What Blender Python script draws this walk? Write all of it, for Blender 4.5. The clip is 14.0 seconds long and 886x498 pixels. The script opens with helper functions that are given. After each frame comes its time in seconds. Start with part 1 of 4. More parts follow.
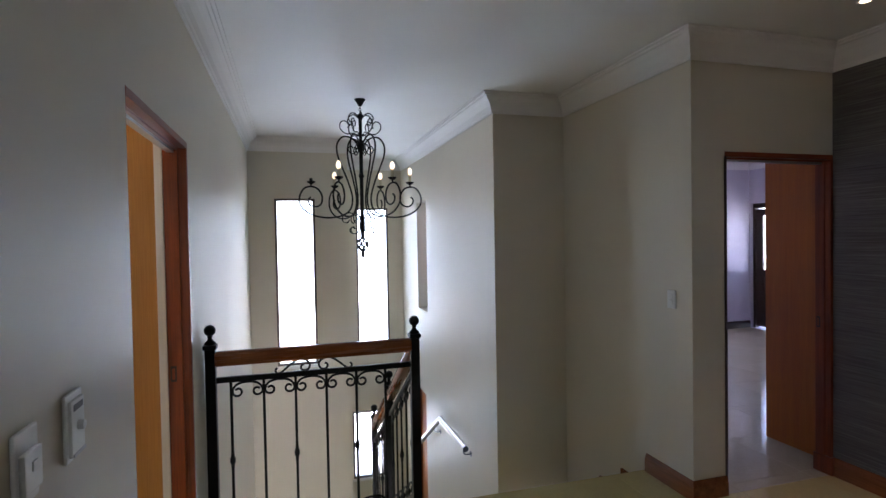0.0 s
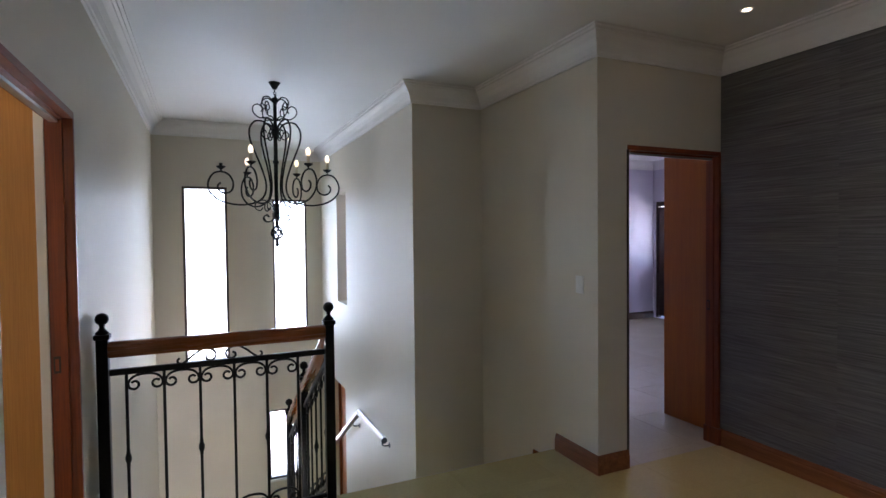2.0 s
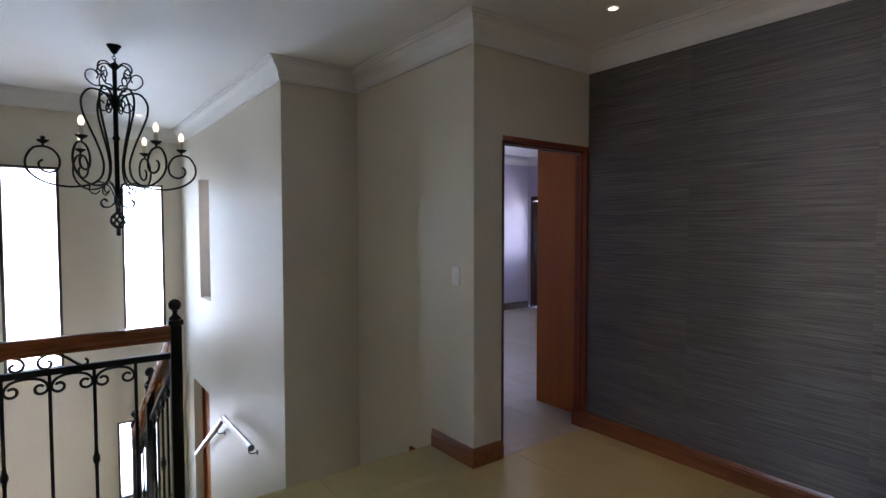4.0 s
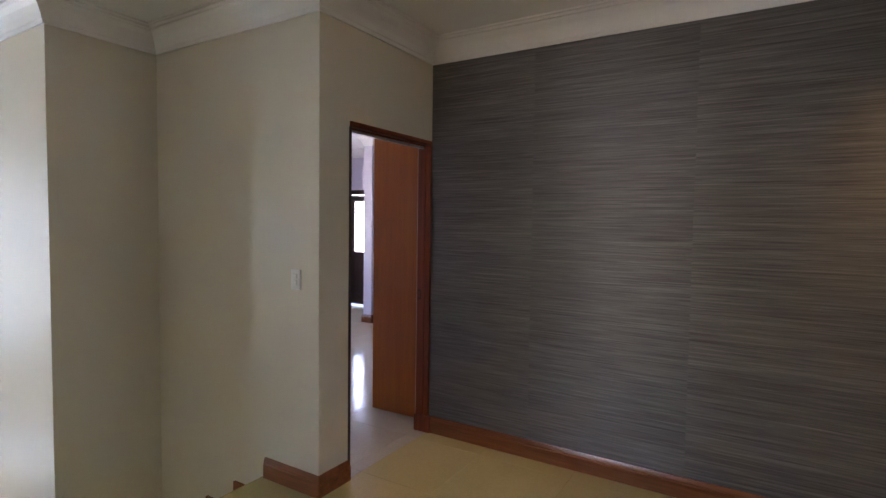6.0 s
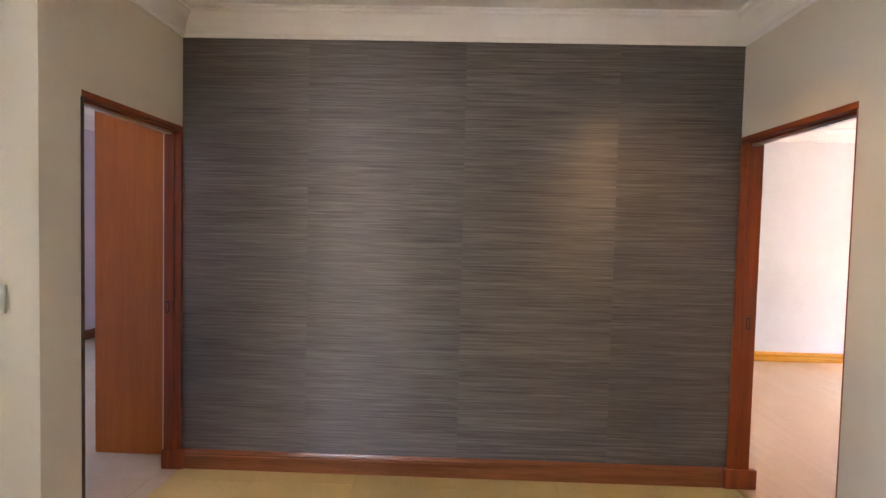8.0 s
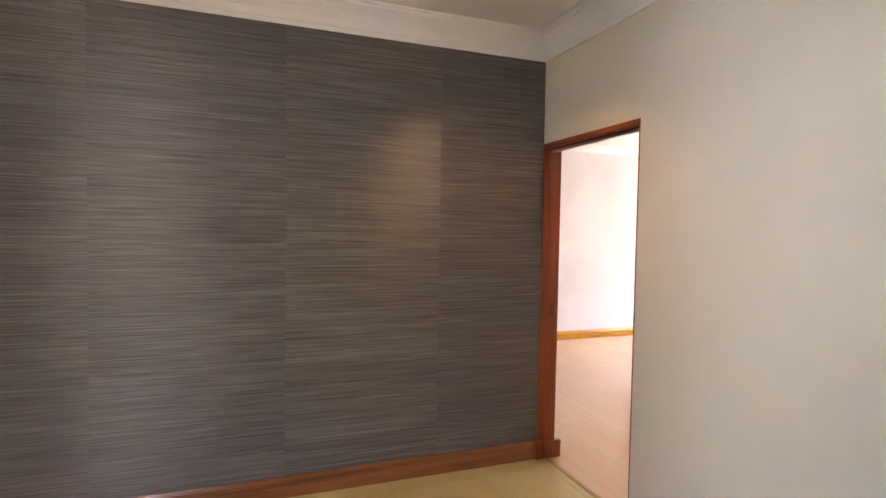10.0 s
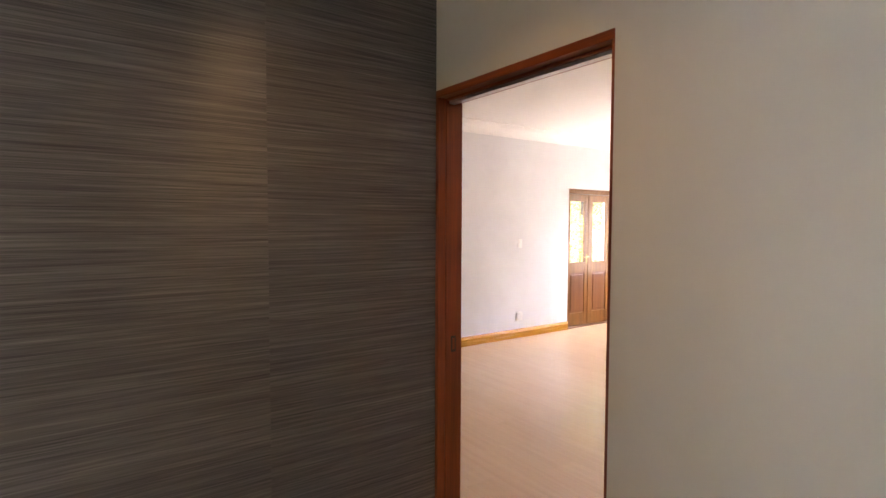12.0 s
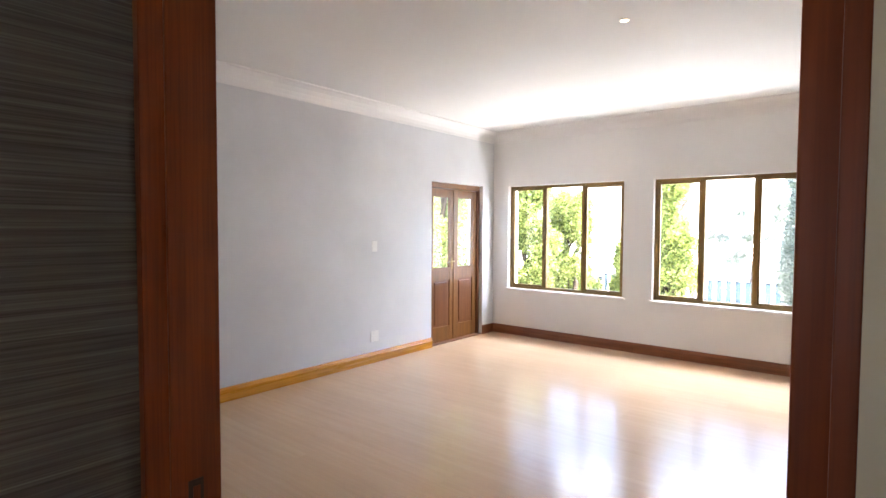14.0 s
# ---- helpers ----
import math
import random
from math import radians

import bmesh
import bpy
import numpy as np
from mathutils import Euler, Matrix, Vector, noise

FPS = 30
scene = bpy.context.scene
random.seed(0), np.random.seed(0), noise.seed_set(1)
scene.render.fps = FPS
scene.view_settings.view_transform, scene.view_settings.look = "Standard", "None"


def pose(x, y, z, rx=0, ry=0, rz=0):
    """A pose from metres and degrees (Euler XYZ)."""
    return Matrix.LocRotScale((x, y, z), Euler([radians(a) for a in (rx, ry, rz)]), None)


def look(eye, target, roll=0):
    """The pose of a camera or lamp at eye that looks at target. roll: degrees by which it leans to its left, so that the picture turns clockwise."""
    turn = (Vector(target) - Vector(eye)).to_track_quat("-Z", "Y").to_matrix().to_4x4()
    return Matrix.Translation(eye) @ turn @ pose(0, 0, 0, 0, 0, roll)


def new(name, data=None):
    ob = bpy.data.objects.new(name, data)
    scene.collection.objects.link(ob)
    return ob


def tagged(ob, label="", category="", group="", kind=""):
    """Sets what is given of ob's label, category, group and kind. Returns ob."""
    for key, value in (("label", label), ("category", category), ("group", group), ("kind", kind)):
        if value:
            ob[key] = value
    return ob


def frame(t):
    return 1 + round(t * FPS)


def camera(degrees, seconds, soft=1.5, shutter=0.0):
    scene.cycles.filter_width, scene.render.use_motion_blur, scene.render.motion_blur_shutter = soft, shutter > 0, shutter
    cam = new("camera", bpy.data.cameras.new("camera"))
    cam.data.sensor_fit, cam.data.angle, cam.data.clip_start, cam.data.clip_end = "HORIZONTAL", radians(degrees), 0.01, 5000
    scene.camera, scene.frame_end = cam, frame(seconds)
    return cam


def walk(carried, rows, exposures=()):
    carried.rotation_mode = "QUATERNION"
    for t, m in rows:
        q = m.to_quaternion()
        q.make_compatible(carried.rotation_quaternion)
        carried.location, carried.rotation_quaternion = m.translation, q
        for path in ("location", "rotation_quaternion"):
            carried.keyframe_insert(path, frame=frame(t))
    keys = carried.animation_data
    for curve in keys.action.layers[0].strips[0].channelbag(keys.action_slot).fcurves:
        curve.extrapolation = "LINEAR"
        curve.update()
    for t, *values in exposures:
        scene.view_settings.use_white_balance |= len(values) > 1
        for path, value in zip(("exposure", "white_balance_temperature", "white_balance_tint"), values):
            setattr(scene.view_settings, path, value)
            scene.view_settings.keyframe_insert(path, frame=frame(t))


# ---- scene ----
cam = camera(80.0, 14.0)
PATH = [
    (0, (-3.398, -2.600, 1.605), (-2.843, -0.680, 1.561), -1.0),
    (0.5, (-3.414, -2.595, 1.556), (-2.81, -0.688, 1.52), -0.8),
    (1, (-3.39, -2.601, 1.538), (-2.72, -0.716, 1.501), -0.7),
    (1.5, (-3.373, -2.602, 1.522), (-2.623, -0.748, 1.481), -0.6),
    (2, (-3.354, -2.613, 1.529), (-2.53, -0.791, 1.475), -0.6),
    (4.5, (-3.193, -2.424, 1.496), (-1.869, -0.927, 1.417), 0.1),
    (5, (-3.179, -2.330, 1.488), (-1.726, -0.957, 1.411), 0.2),
    (5.5, (-3.15, -2.189, 1.501), (-1.585, -0.947, 1.409), 0.4),
    (6, (-3.176, -2.057, 1.521), (-1.475, -1.01, 1.421), 0.8),
    (6.5, (-3.158, -2.014, 1.516), (-1.345, -1.177, 1.41), 0.6),
    (7, (-3.185, -1.937, 1.512), (-1.281, -1.342, 1.406), 1.1),
    (7.5, (-3.191, -1.738, 1.492), (-1.208, -1.486, 1.417), 1.2),
    (8, (-3.181, -1.67, 1.525), (-1.183, -1.621, 1.443), 1.4),
    (8.5, (-3.177, -1.599, 1.528), (-1.185, -1.749, 1.447), 1.5),
    (9, (-3.191, -1.477, 1.522), (-1.224, -1.831, 1.446), 1.5),
    (11.5, (-2.27, -1.79, 1.535), (-0.579, -2.852, 1.440), 0.2),
    (12, (-1.891, -2.042, 1.533), (-0.258, -3.193, 1.434), 0.2),
    (12.5, (-1.608, -2.279, 1.515), (-0.042, -3.519, 1.42), 0.1),
    (13, (-1.325, -2.498, 1.497), (0.179, -3.814, 1.41), 0.0),
    (13.5, (-1.085, -2.735, 1.48), (0.318, -4.158, 1.396), 0.2),
    (14, (-0.916, -2.991, 1.467), (0.35, -4.537, 1.386), 0.3),
]
EXPOSURES = [(0, 2.92, 5900, 20), (2.0, 2.94, 5900, 20), (4.5, 3.12, 5850, 19), (6.5, 3.85, 6450, 20), (7.0, 4.06, 6600, 22), (7.5, 4.42, 6800, 24), (9.0, 4.67, 6850, 23), (11.5, 4.02, 7000, 24), (12.5, 3.5, 6950, 21), (13.3, 3.32, 6500, 17), (14.0, 3.26, 5980, 12)]
walk(cam, [(t, look(eye, target, roll)) for t, eye, target, roll in PATH], EXPOSURES)

# ---- world, sun and lamps ----
world = bpy.data.worlds.new("world")
scene.world = world
world.use_nodes = True
wn = world.node_tree
sky = wn.nodes.new("ShaderNodeTexSky")
sky.sky_type = "NISHITA"
sky.sun_disc = False
sky.sun_elevation = radians(58)
sky.sun_rotation = radians(-90)
wn.links.new(sky.outputs[0], wn.nodes["Background"].inputs[0])
wn.nodes["Background"].inputs[1].default_value = 0.15

sun_data = bpy.data.lights.new("sun", "SUN")
sun_data.energy, sun_data.angle, sun_data.color = 5.0, radians(0.5), (1.0, 0.95, 0.87)
sun = new("sun", sun_data)
sun.matrix_world = look((0, 0, 0), (0.53, 0.02, -0.85))


def area_lamp(name, eye, target, w, h, power, color):
    d = bpy.data.lights.new(name, "AREA")
    d.shape, d.size, d.size_y, d.energy, d.color = "RECTANGLE", w, h, power, color
    ob = new(name, d)
    ob.matrix_world = look(eye, target)
    return ob


def spot_lamp(name, eye, power, color, degrees=78):
    d = bpy.data.lights.new(name, "SPOT")
    d.energy, d.color, d.spot_size, d.spot_blend, d.shadow_soft_size = power, color, radians(degrees), 0.9, 0.03
    ob = new(name, d)
    ob.matrix_world = look(eye, (eye[0], eye[1] + 0.001, eye[2] - 1))
    return ob


COOL, WARM = (0.57, 0.80, 1.0), (1.0, 0.66, 0.30)
# daylight in the openings of the stairwell and in the side room's glazed door
area_lamp("sky_light_stair_a", (-3.32, 4.06, 1.09), (-3.32, 0, 0.7), 0.42, 1.9, 1.4, COOL)
area_lamp("sky_light_stair_b", (-2.20, 5.56, 1.02), (-2.20, 0, 0.7), 0.46, 2.0, 2.7, COOL)
area_lamp("sky_light_stair_c", (-2.34, 5.56, -1.45), (-2.34, 0, -1.45), 0.46, 1.0, 1.1, COOL)
area_lamp("sky_light_side_room", (4.33, 4.15, 1.5), (0, 4.15, 0.9), 0.8, 0.9, 1.5, (0.72, 0.74, 1.0))
# added fill in an unseen north opening, to brighten the side room
area_lamp("added_fill_side_room", (1.2, 5.12, 1.5), (1.2, 0, 0.9), 1.4, 1.2, 1.1, (0.72, 0.74, 1.0))
# daylight from outside the bright room's two windows
area_lamp("sky_light_window_a", (2.1, -10.45, 2.9), (1.9, -7.2, 0.9), 1.6, 1.1, 17, (0.90, 0.95, 1.0))
area_lamp("sky_light_window_b", (0.35, -10.45, 2.9), (0.35, -7.2, 0.9), 1.6, 1.1, 38, (0.90, 0.95, 1.0))
# added lamp in place of daylight thrown up by the sunlit paving below the windows
area_lamp("paving_bounce_fill", (1.4, -10.4, -0.25), (1.6, -7.6, 2.9), 3.0, 0.6, 10.5, (1.0, 0.97, 0.90))
# warm lamps
SPOTS = [(-0.545, -0.585, 2.78), (-0.62, -2.70, 2.78), (-2.35, 4.4, 2.78), (0.35, -6.33, 2.78)]
for p, power, cone in zip(SPOTS, (2.4, 1.9, 0.6, 0.6), (40, 108, 70, 70)):
    spot_lamp("downlight_lamp", (p[0], p[1], p[2] - 0.02), power, WARM, cone)
# daylight in the window of the room behind the west doorway
area_lamp("sky_light_left_room", (-6.98, 0.60, 1.5), (0, -1.6, 1.3), 1.5, 1.2, 3.1, (1.0, 0.94, 0.88))


# ---- materials ----
def nodes_of(name):
    m = bpy.data.materials.new(name)
    m.use_nodes = True
    t = m.node_tree
    return m, t, t.nodes["Principled BSDF"]


def add(t, kind, **values):
    n = t.nodes.new(kind)
    for k, v in values.items():
        n.inputs[k].default_value = v
    return n


def coords(t, scale, offset_random=False):
    c = t.nodes.new("ShaderNodeTexCoord")
    m = add(t, "ShaderNodeMapping", Scale=scale)
    t.links.new(c.outputs["Object"], m.inputs["Vector"])
    if offset_random:
        info = t.nodes.new("ShaderNodeObjectInfo")
        mul = t.nodes.new("ShaderNodeVectorMath")
        mul.operation = "SCALE"
        comb = t.nodes.new("ShaderNodeCombineXYZ")
        for i in range(3):
            t.links.new(info.outputs["Random"], comb.inputs[i])
        t.links.new(comb.outputs[0], mul.inputs[0])
        mul.inputs["Scale"].default_value = 37.0
        t.links.new(mul.outputs[0], m.inputs["Location"])
    return m.outputs[0]


def noise_tex(t, vec, scale, detail=4.0, rough=0.55):
    n = add(t, "ShaderNodeTexNoise", Scale=scale, Detail=detail, Roughness=rough)
    t.links.new(vec, n.inputs["Vector"])
    return n.outputs["Fac"]


def ramp(t, fac, stops):
    r = t.nodes.new("ShaderNodeValToRGB")
    e = r.color_ramp.elements
    while len(e) < len(stops):
        e.new(0.5)
    for el, (p, c) in zip(e, stops):
        el.position, el.color = p, (*c, 1)
    t.links.new(fac, r.inputs[0])
    return r.outputs[0]


def mix(t, fac, a, b, mode="MIX"):
    m = t.nodes.new("ShaderNodeMix")
    m.data_type, m.blend_type = "RGBA", mode
    for socket, v in ((m.inputs[0], fac), (m.inputs[6], a), (m.inputs[7], b)):
        if hasattr(v, "links"):
            t.links.new(v, socket)
        elif isinstance(v, tuple):
            socket.default_value = (*v, 1)
        else:
            socket.default_value = v
    return m.outputs[2]


def bump(t, bsdf, height, strength, distance=0.01):
    b = add(t, "ShaderNodeBump", Strength=strength, Distance=distance)
    t.links.new(height, b.inputs["Height"])
    t.links.new(b.outputs[0], bsdf.inputs["Normal"])


def rough_range(t, bsdf, fac, lo, hi):
    m = add(t, "ShaderNodeMapRange")
    m.inputs["To Min"].default_value, m.inputs["To Max"].default_value = lo, hi
    t.links.new(fac, m.inputs["Value"])
    t.links.new(m.outputs[0], bsdf.inputs["Roughness"])


def shade(c, f):
    return tuple(min(1, v * f) for v in c)


def paint(name, color, rough=0.5, spread=0.06, relief=0.05):
    """Rolled wall paint: broad uneven patches and a fine roller texture."""
    m, t, b = nodes_of(name)
    v = coords(t, (1, 1, 1))
    broad = noise_tex(t, v, 1.3, 3)
    fine = noise_tex(t, v, 190, 2)
    col = ramp(t, broad, [(0.3, shade(color, 1 - spread)), (0.7, shade(color, 1 + spread * 0.5))])
    t.links.new(col, b.inputs["Base Color"])
    rough_range(t, b, broad, rough - 0.05, rough + 0.08)
    bump(t, b, fine, relief, 0.002)
    return m


def wood(name, dark, light, axis=2, rough=0.3, pore=0.25, vary=False):
    """Varnished timber with the grain along one axis."""
    m, t, b = nodes_of(name)
    s = [26.0, 26.0, 26.0]
    s[axis] = 1.1
    v = coords(t, s, True)
    grain = noise_tex(t, v, 1.0, 6, 0.62)
    s2 = [230.0, 230.0, 230.0]
    s2[axis] = 5.0
    pores = noise_tex(t, coords(t, s2, True), 1.0, 2)
    col = ramp(t, grain, [(0.28, dark), (0.5, tuple((a + c) / 2 for a, c in zip(dark, light))), (0.72, light)])
    col = mix(t, pore, col, ramp(t, pores, [(0.35, shade(dark, 0.7)), (0.6, light)]))
    if vary:
        info = t.nodes.new("ShaderNodeObjectInfo")
        tone = ramp(t, info.outputs["Random"], [(0.0, (0.95, 0.945, 0.94)), (1.0, (1.0, 1.0, 1.0))])
        col = mix(t, 1.0, col, tone, "MULTIPLY")
    t.links.new(col, b.inputs["Base Color"])
    rough_range(t, b, grain, rough - 0.06, rough + 0.1)
    bump(t, b, pores, 0.08, 0.001)
    return m


def plain(name, color, rough=0.4, metal=0.0, spread=0.12, scale=30, relief=0.0):
    m, t, b = nodes_of(name)
    v = coords(t, (1, 1, 1))
    f = noise_tex(t, v, scale, 3)
    t.links.new(ramp(t, f, [(0.3, shade(color, 1 - spread)), (0.7, shade(color, 1 + spread))]), b.inputs["Base Color"])
    b.inputs["Metallic"].default_value = metal
    rough_range(t, b, f, max(0.02, rough - 0.07), rough + 0.1)
    if relief:
        bump(t, b, noise_tex(t, v, 260, 2), relief, 0.002)
    return m


def grasscloth():
    """Woven grass wallpaper: long horizontal reeds of uneven grey and brown."""
    m, t, b = nodes_of("grasscloth")
    reeds = noise_tex(t, coords(t, (1.5, 1.5, 135.0), True), 1.0, 4, 0.7)
    fine = noise_tex(t, coords(t, (3.5, 3.5, 330.0), True), 1.0, 3, 0.65)
    broad = noise_tex(t, coords(t, (0.9, 0.9, 7.0), True), 1.0, 2)
    col = ramp(t, reeds, [(0.30, (0.052, 0.047, 0.045)), (0.44, (0.116, 0.107, 0.103)), (0.56, (0.182, 0.168, 0.163)), (0.72, (0.35, 0.327, 0.315))])
    col = mix(t, 0.5, col, ramp(t, fine, [(0.32, (0.060, 0.055, 0.053)), (0.5, (0.150, 0.139, 0.134)), (0.72, (0.30, 0.283, 0.273))]))
    col = mix(t, 1.0, col, ramp(t, broad, [(0.3, (0.86, 0.86, 0.87)), (0.7, (1.06, 1.05, 1.03))]), "MULTIPLY")
    info = t.nodes.new("ShaderNodeObjectInfo")
    col = mix(t, 1.0, col, ramp(t, info.outputs["Random"], [(0.0, (0.92, 0.92, 0.93)), (1.0, (1.05, 1.04, 1.02))]), "MULTIPLY")
    t.links.new(col, b.inputs["Base Color"])
    rough_range(t, b, fine, 0.42, 0.52)
    b.inputs["Metallic"].default_value = 0.3
    b.inputs["Specular IOR Level"].default_value = 0.35
    # light spreads across the reeds, up and down, more than along them
    b.inputs["Anisotropic"].default_value = 0.8
    b.inputs["Anisotropic Rotation"].default_value = 0.25
    tan = t.nodes.new("ShaderNodeTangent")
    tan.direction_type, tan.axis = "RADIAL", "Z"
    t.links.new(tan.outputs[0], b.inputs["Tangent"])
    bump(t, b, reeds, 0.36, 0.003)
    return m


def tile_mat(name, a, c, rough):
    m, t, b = nodes_of(name)
    v = coords(t, (1, 1, 1), True)
    cloud = noise_tex(t, v, 3.2, 5, 0.6)
    speck = noise_tex(t, v, 60, 2)
    col = mix(t, 0.25, ramp(t, cloud, [(0.3, a), (0.7, c)]), ramp(t, speck, [(0.35, shade(a, 0.85)), (0.65, c)]))
    info = t.nodes.new("ShaderNodeObjectInfo")
    col = mix(t, 1.0, col, ramp(t, info.outputs["Random"], [(0.0, (0.95, 0.95, 0.95)), (1.0, (1.0, 1.0, 1.0))]), "MULTIPLY")
    t.links.new(col, b.inputs["Base Color"])
    rough_range(t, b, speck, rough - 0.02, rough + 0.03)
    return m


def glass_mat(name, rough=0.0, tint=(1, 1, 1)):
    m, t, b = nodes_of(name)
    b.inputs["Base Color"].default_value = (*tint, 1)
    b.inputs["Transmission Weight"].default_value = 1.0
    b.inputs["Roughness"].default_value = rough
    b.inputs["IOR"].default_value = 1.3
    return m


def glow(name, color, strength):
    m, t, b = nodes_of(name)
    b.inputs["Base Color"].default_value = (*color, 1)
    b.inputs["Emission Color"].default_value = (*color, 1)
    b.inputs["Emission Strength"].default_value = strength
    return m


def leaf_mat(name, dark, light):
    m, t, b = nodes_of(name)
    geo = t.nodes.new("ShaderNodeNewGeometry")
    col = ramp(t, geo.outputs["Random Per Island"], [(0.0, dark), (1.0, light)])
    t.links.new(col, b.inputs["Base Color"])
    b.inputs["Roughness"].default_value = 0.5
    b.inputs["Transmission Weight"].default_value = 0.0
    tr = t.nodes.new("ShaderNodeBsdfTranslucent")
    t.links.new(col, tr.inputs["Color"])
    mixer = t.nodes.new("ShaderNodeMixShader")
    mixer.inputs[0].default_value = 0.3
    t.links.new(b.outputs[0], mixer.inputs[1])
    t.links.new(tr.outputs[0], mixer.inputs[2])
    t.links.new(mixer.outputs[0], t.nodes["Material Output"].inputs["Surface"])
    return m


M_WALL = paint("cream_wall_paint", (0.67, 0.612, 0.505), 0.48, 0.04)
M_WALL_GREY = paint("pale_grey_wall_paint", (0.665, 0.66, 0.665), 0.45, 0.09)
M_WALL_WHITE = paint("white_wall_paint", (0.80, 0.785, 0.76), 0.45, 0.05)
M_WALL_LILAC = paint("lilac_wall_paint", (0.60, 0.56, 0.64), 0.5, 0.05)
M_CEIL = paint("white_ceiling_paint", (0.80, 0.79, 0.77), 0.6, 0.03)
M_CORNICE = paint("white_cornice_paint", (0.80, 0.78, 0.76), 0.5, 0.03)
M_GRASS_CLOTH = grasscloth()
M_DOOR = wood("red_brown_timber", (0.125, 0.020, 0.003), (0.31, 0.062, 0.007), 2, 0.32)
M_DOOR_X = wood("red_brown_timber_x", (0.125, 0.020, 0.003), (0.31, 0.062, 0.007), 0, 0.32)
M_DOOR_Y = wood("red_brown_timber_y", (0.125, 0.020, 0.003), (0.31, 0.062, 0.007), 1, 0.32)
M_PANEL = wood("orange_veneer", (0.36, 0.092, 0.007), (0.47, 0.138, 0.013), 2, 0.38)
M_PANEL_PALE = wood("golden_veneer", (0.40, 0.175, 0.030), (0.50, 0.235, 0.048), 2, 0.4)
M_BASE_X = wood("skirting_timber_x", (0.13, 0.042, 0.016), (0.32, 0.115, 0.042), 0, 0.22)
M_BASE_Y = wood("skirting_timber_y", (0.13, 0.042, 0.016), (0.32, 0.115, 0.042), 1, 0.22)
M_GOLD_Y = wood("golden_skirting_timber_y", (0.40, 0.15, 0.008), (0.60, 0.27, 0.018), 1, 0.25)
M_FRAME = wood("golden_brown_timber", (0.12, 0.064, 0.012), (0.28, 0.165, 0.036), 2, 0.35)
M_FRAME_X = wood("golden_brown_timber_x", (0.12, 0.064, 0.012), (0.28, 0.165, 0.036), 0, 0.35)
M_LEAF_DOOR = wood("olive_brown_timber", (0.10, 0.039, 0.008), (0.23, 0.095, 0.021), 2, 0.35)
M_DOOR_PANEL = wood("brown_panel_timber", (0.09, 0.030, 0.012), (0.20, 0.075, 0.028), 2, 0.3)
M_DARK_DOOR = wood("dark_brown_timber", (0.03, 0.014, 0.010), (0.07, 0.032, 0.02), 2, 0.4)
M_RAIL = wood("handrail_timber", (0.16, 0.045, 0.014), (0.34, 0.115, 0.035), 0, 0.25)
M_RAIL_Y = wood("handrail_timber_y", (0.16, 0.045, 0.014), (0.34, 0.115, 0.035), 1, 0.25)
M_LAMINATE = wood("pale_laminate", (0.57, 0.38, 0.232), (0.63, 0.432, 0.272), 0, 0.17, 0.10, vary=True)
M_LAMINATE.node_tree.nodes["Principled BSDF"].inputs["Specular IOR Level"].default_value = 0.5
M_TILE = tile_mat("cream_tile", (0.495, 0.405, 0.185), (0.545, 0.45, 0.215), 0.12)
# greyer cream tile: the side room's bluish light is put into its colour
M_TILE_COOL_LIT = tile_mat("cream_tile_cool_lit", (0.48, 0.42, 0.31), (0.54, 0.475, 0.36), 0.12)
M_GROUT = plain("grout", (0.43, 0.36, 0.20), 0.8)
M_IRON = plain("black_wrought_iron", (0.012, 0.012, 0.013), 0.42, 0.6, 0.3, 60, 0.1)
M_STEEL = plain("brushed_steel", (0.62, 0.53, 0.47), 0.30, 1.0, 0.06, 90)
M_BRASS = plain("brass", (0.34, 0.22, 0.08), 0.34, 1.0, 0.1, 60)
M_ALU = plain("aluminium_track", (0.55, 0.55, 0.56), 0.35, 1.0, 0.08, 60)
M_PLASTIC = plain("white_plastic", (0.78, 0.77, 0.74), 0.32, 0.0, 0.03, 20)
M_PLASTIC_DARK = plain("grey_plastic", (0.16, 0.16, 0.17), 0.4, 0.0, 0.1, 20)
M_GLASS = glass_mat("clear_glass")
M_FROST = glass_mat("frosted_glass", 0.45)
M_BULB = glow("lit_bulb", (1.0, 0.80, 0.45), 0.34)
M_LENS = glow("lit_downlight_lens", (1.0, 0.82, 0.52), 1.2)
M_SLEEVE = plain("ivory_candle_sleeve", (0.55, 0.48, 0.34), 0.5, 0.0, 0.06)
M_BARK = plain("bark", (0.10, 0.07, 0.05), 0.85, 0.0, 0.35, 12, 0.4)
M_LEAF = leaf_mat("bright_leaves", (0.07, 0.11, 0.015), (0.58, 0.62, 0.20))
M_LEAF_PALE = leaf_mat("pale_leaves", (0.18, 0.195, 0.155), (0.44, 0.46, 0.38))
M_LAWN = plain("pale_paving", (0.72, 0.69, 0.63), 0.9, 0.0, 0.3, 6, 0.4)
M_FENCE_CAP = plain("dark_fence_metal", (0.022, 0.028, 0.030), 0.5, 0.0, 0.1, 20)
M_FENCE = plain("pale_teal_fence_paint", (0.075, 0.115, 0.125), 0.5, 0.0, 0.1, 20)


# ---- building helpers ----
def part(name, bm, material, parent=None, label="", smooth=False):
    """One mesh object out of a bmesh, under a thing or a part."""
    me = bpy.data.meshes.new(name)
    bmesh.ops.recalc_face_normals(bm, faces=bm.faces)
    bm.to_mesh(me)
    bm.free()
    me.materials.append(material)
    if smooth:
        for p in me.polygons:
            p.use_smooth = True
    ob = new(name, me)
    if parent is not None:
        ob.parent = parent
    if label:
        ob["label"] = label
    return ob


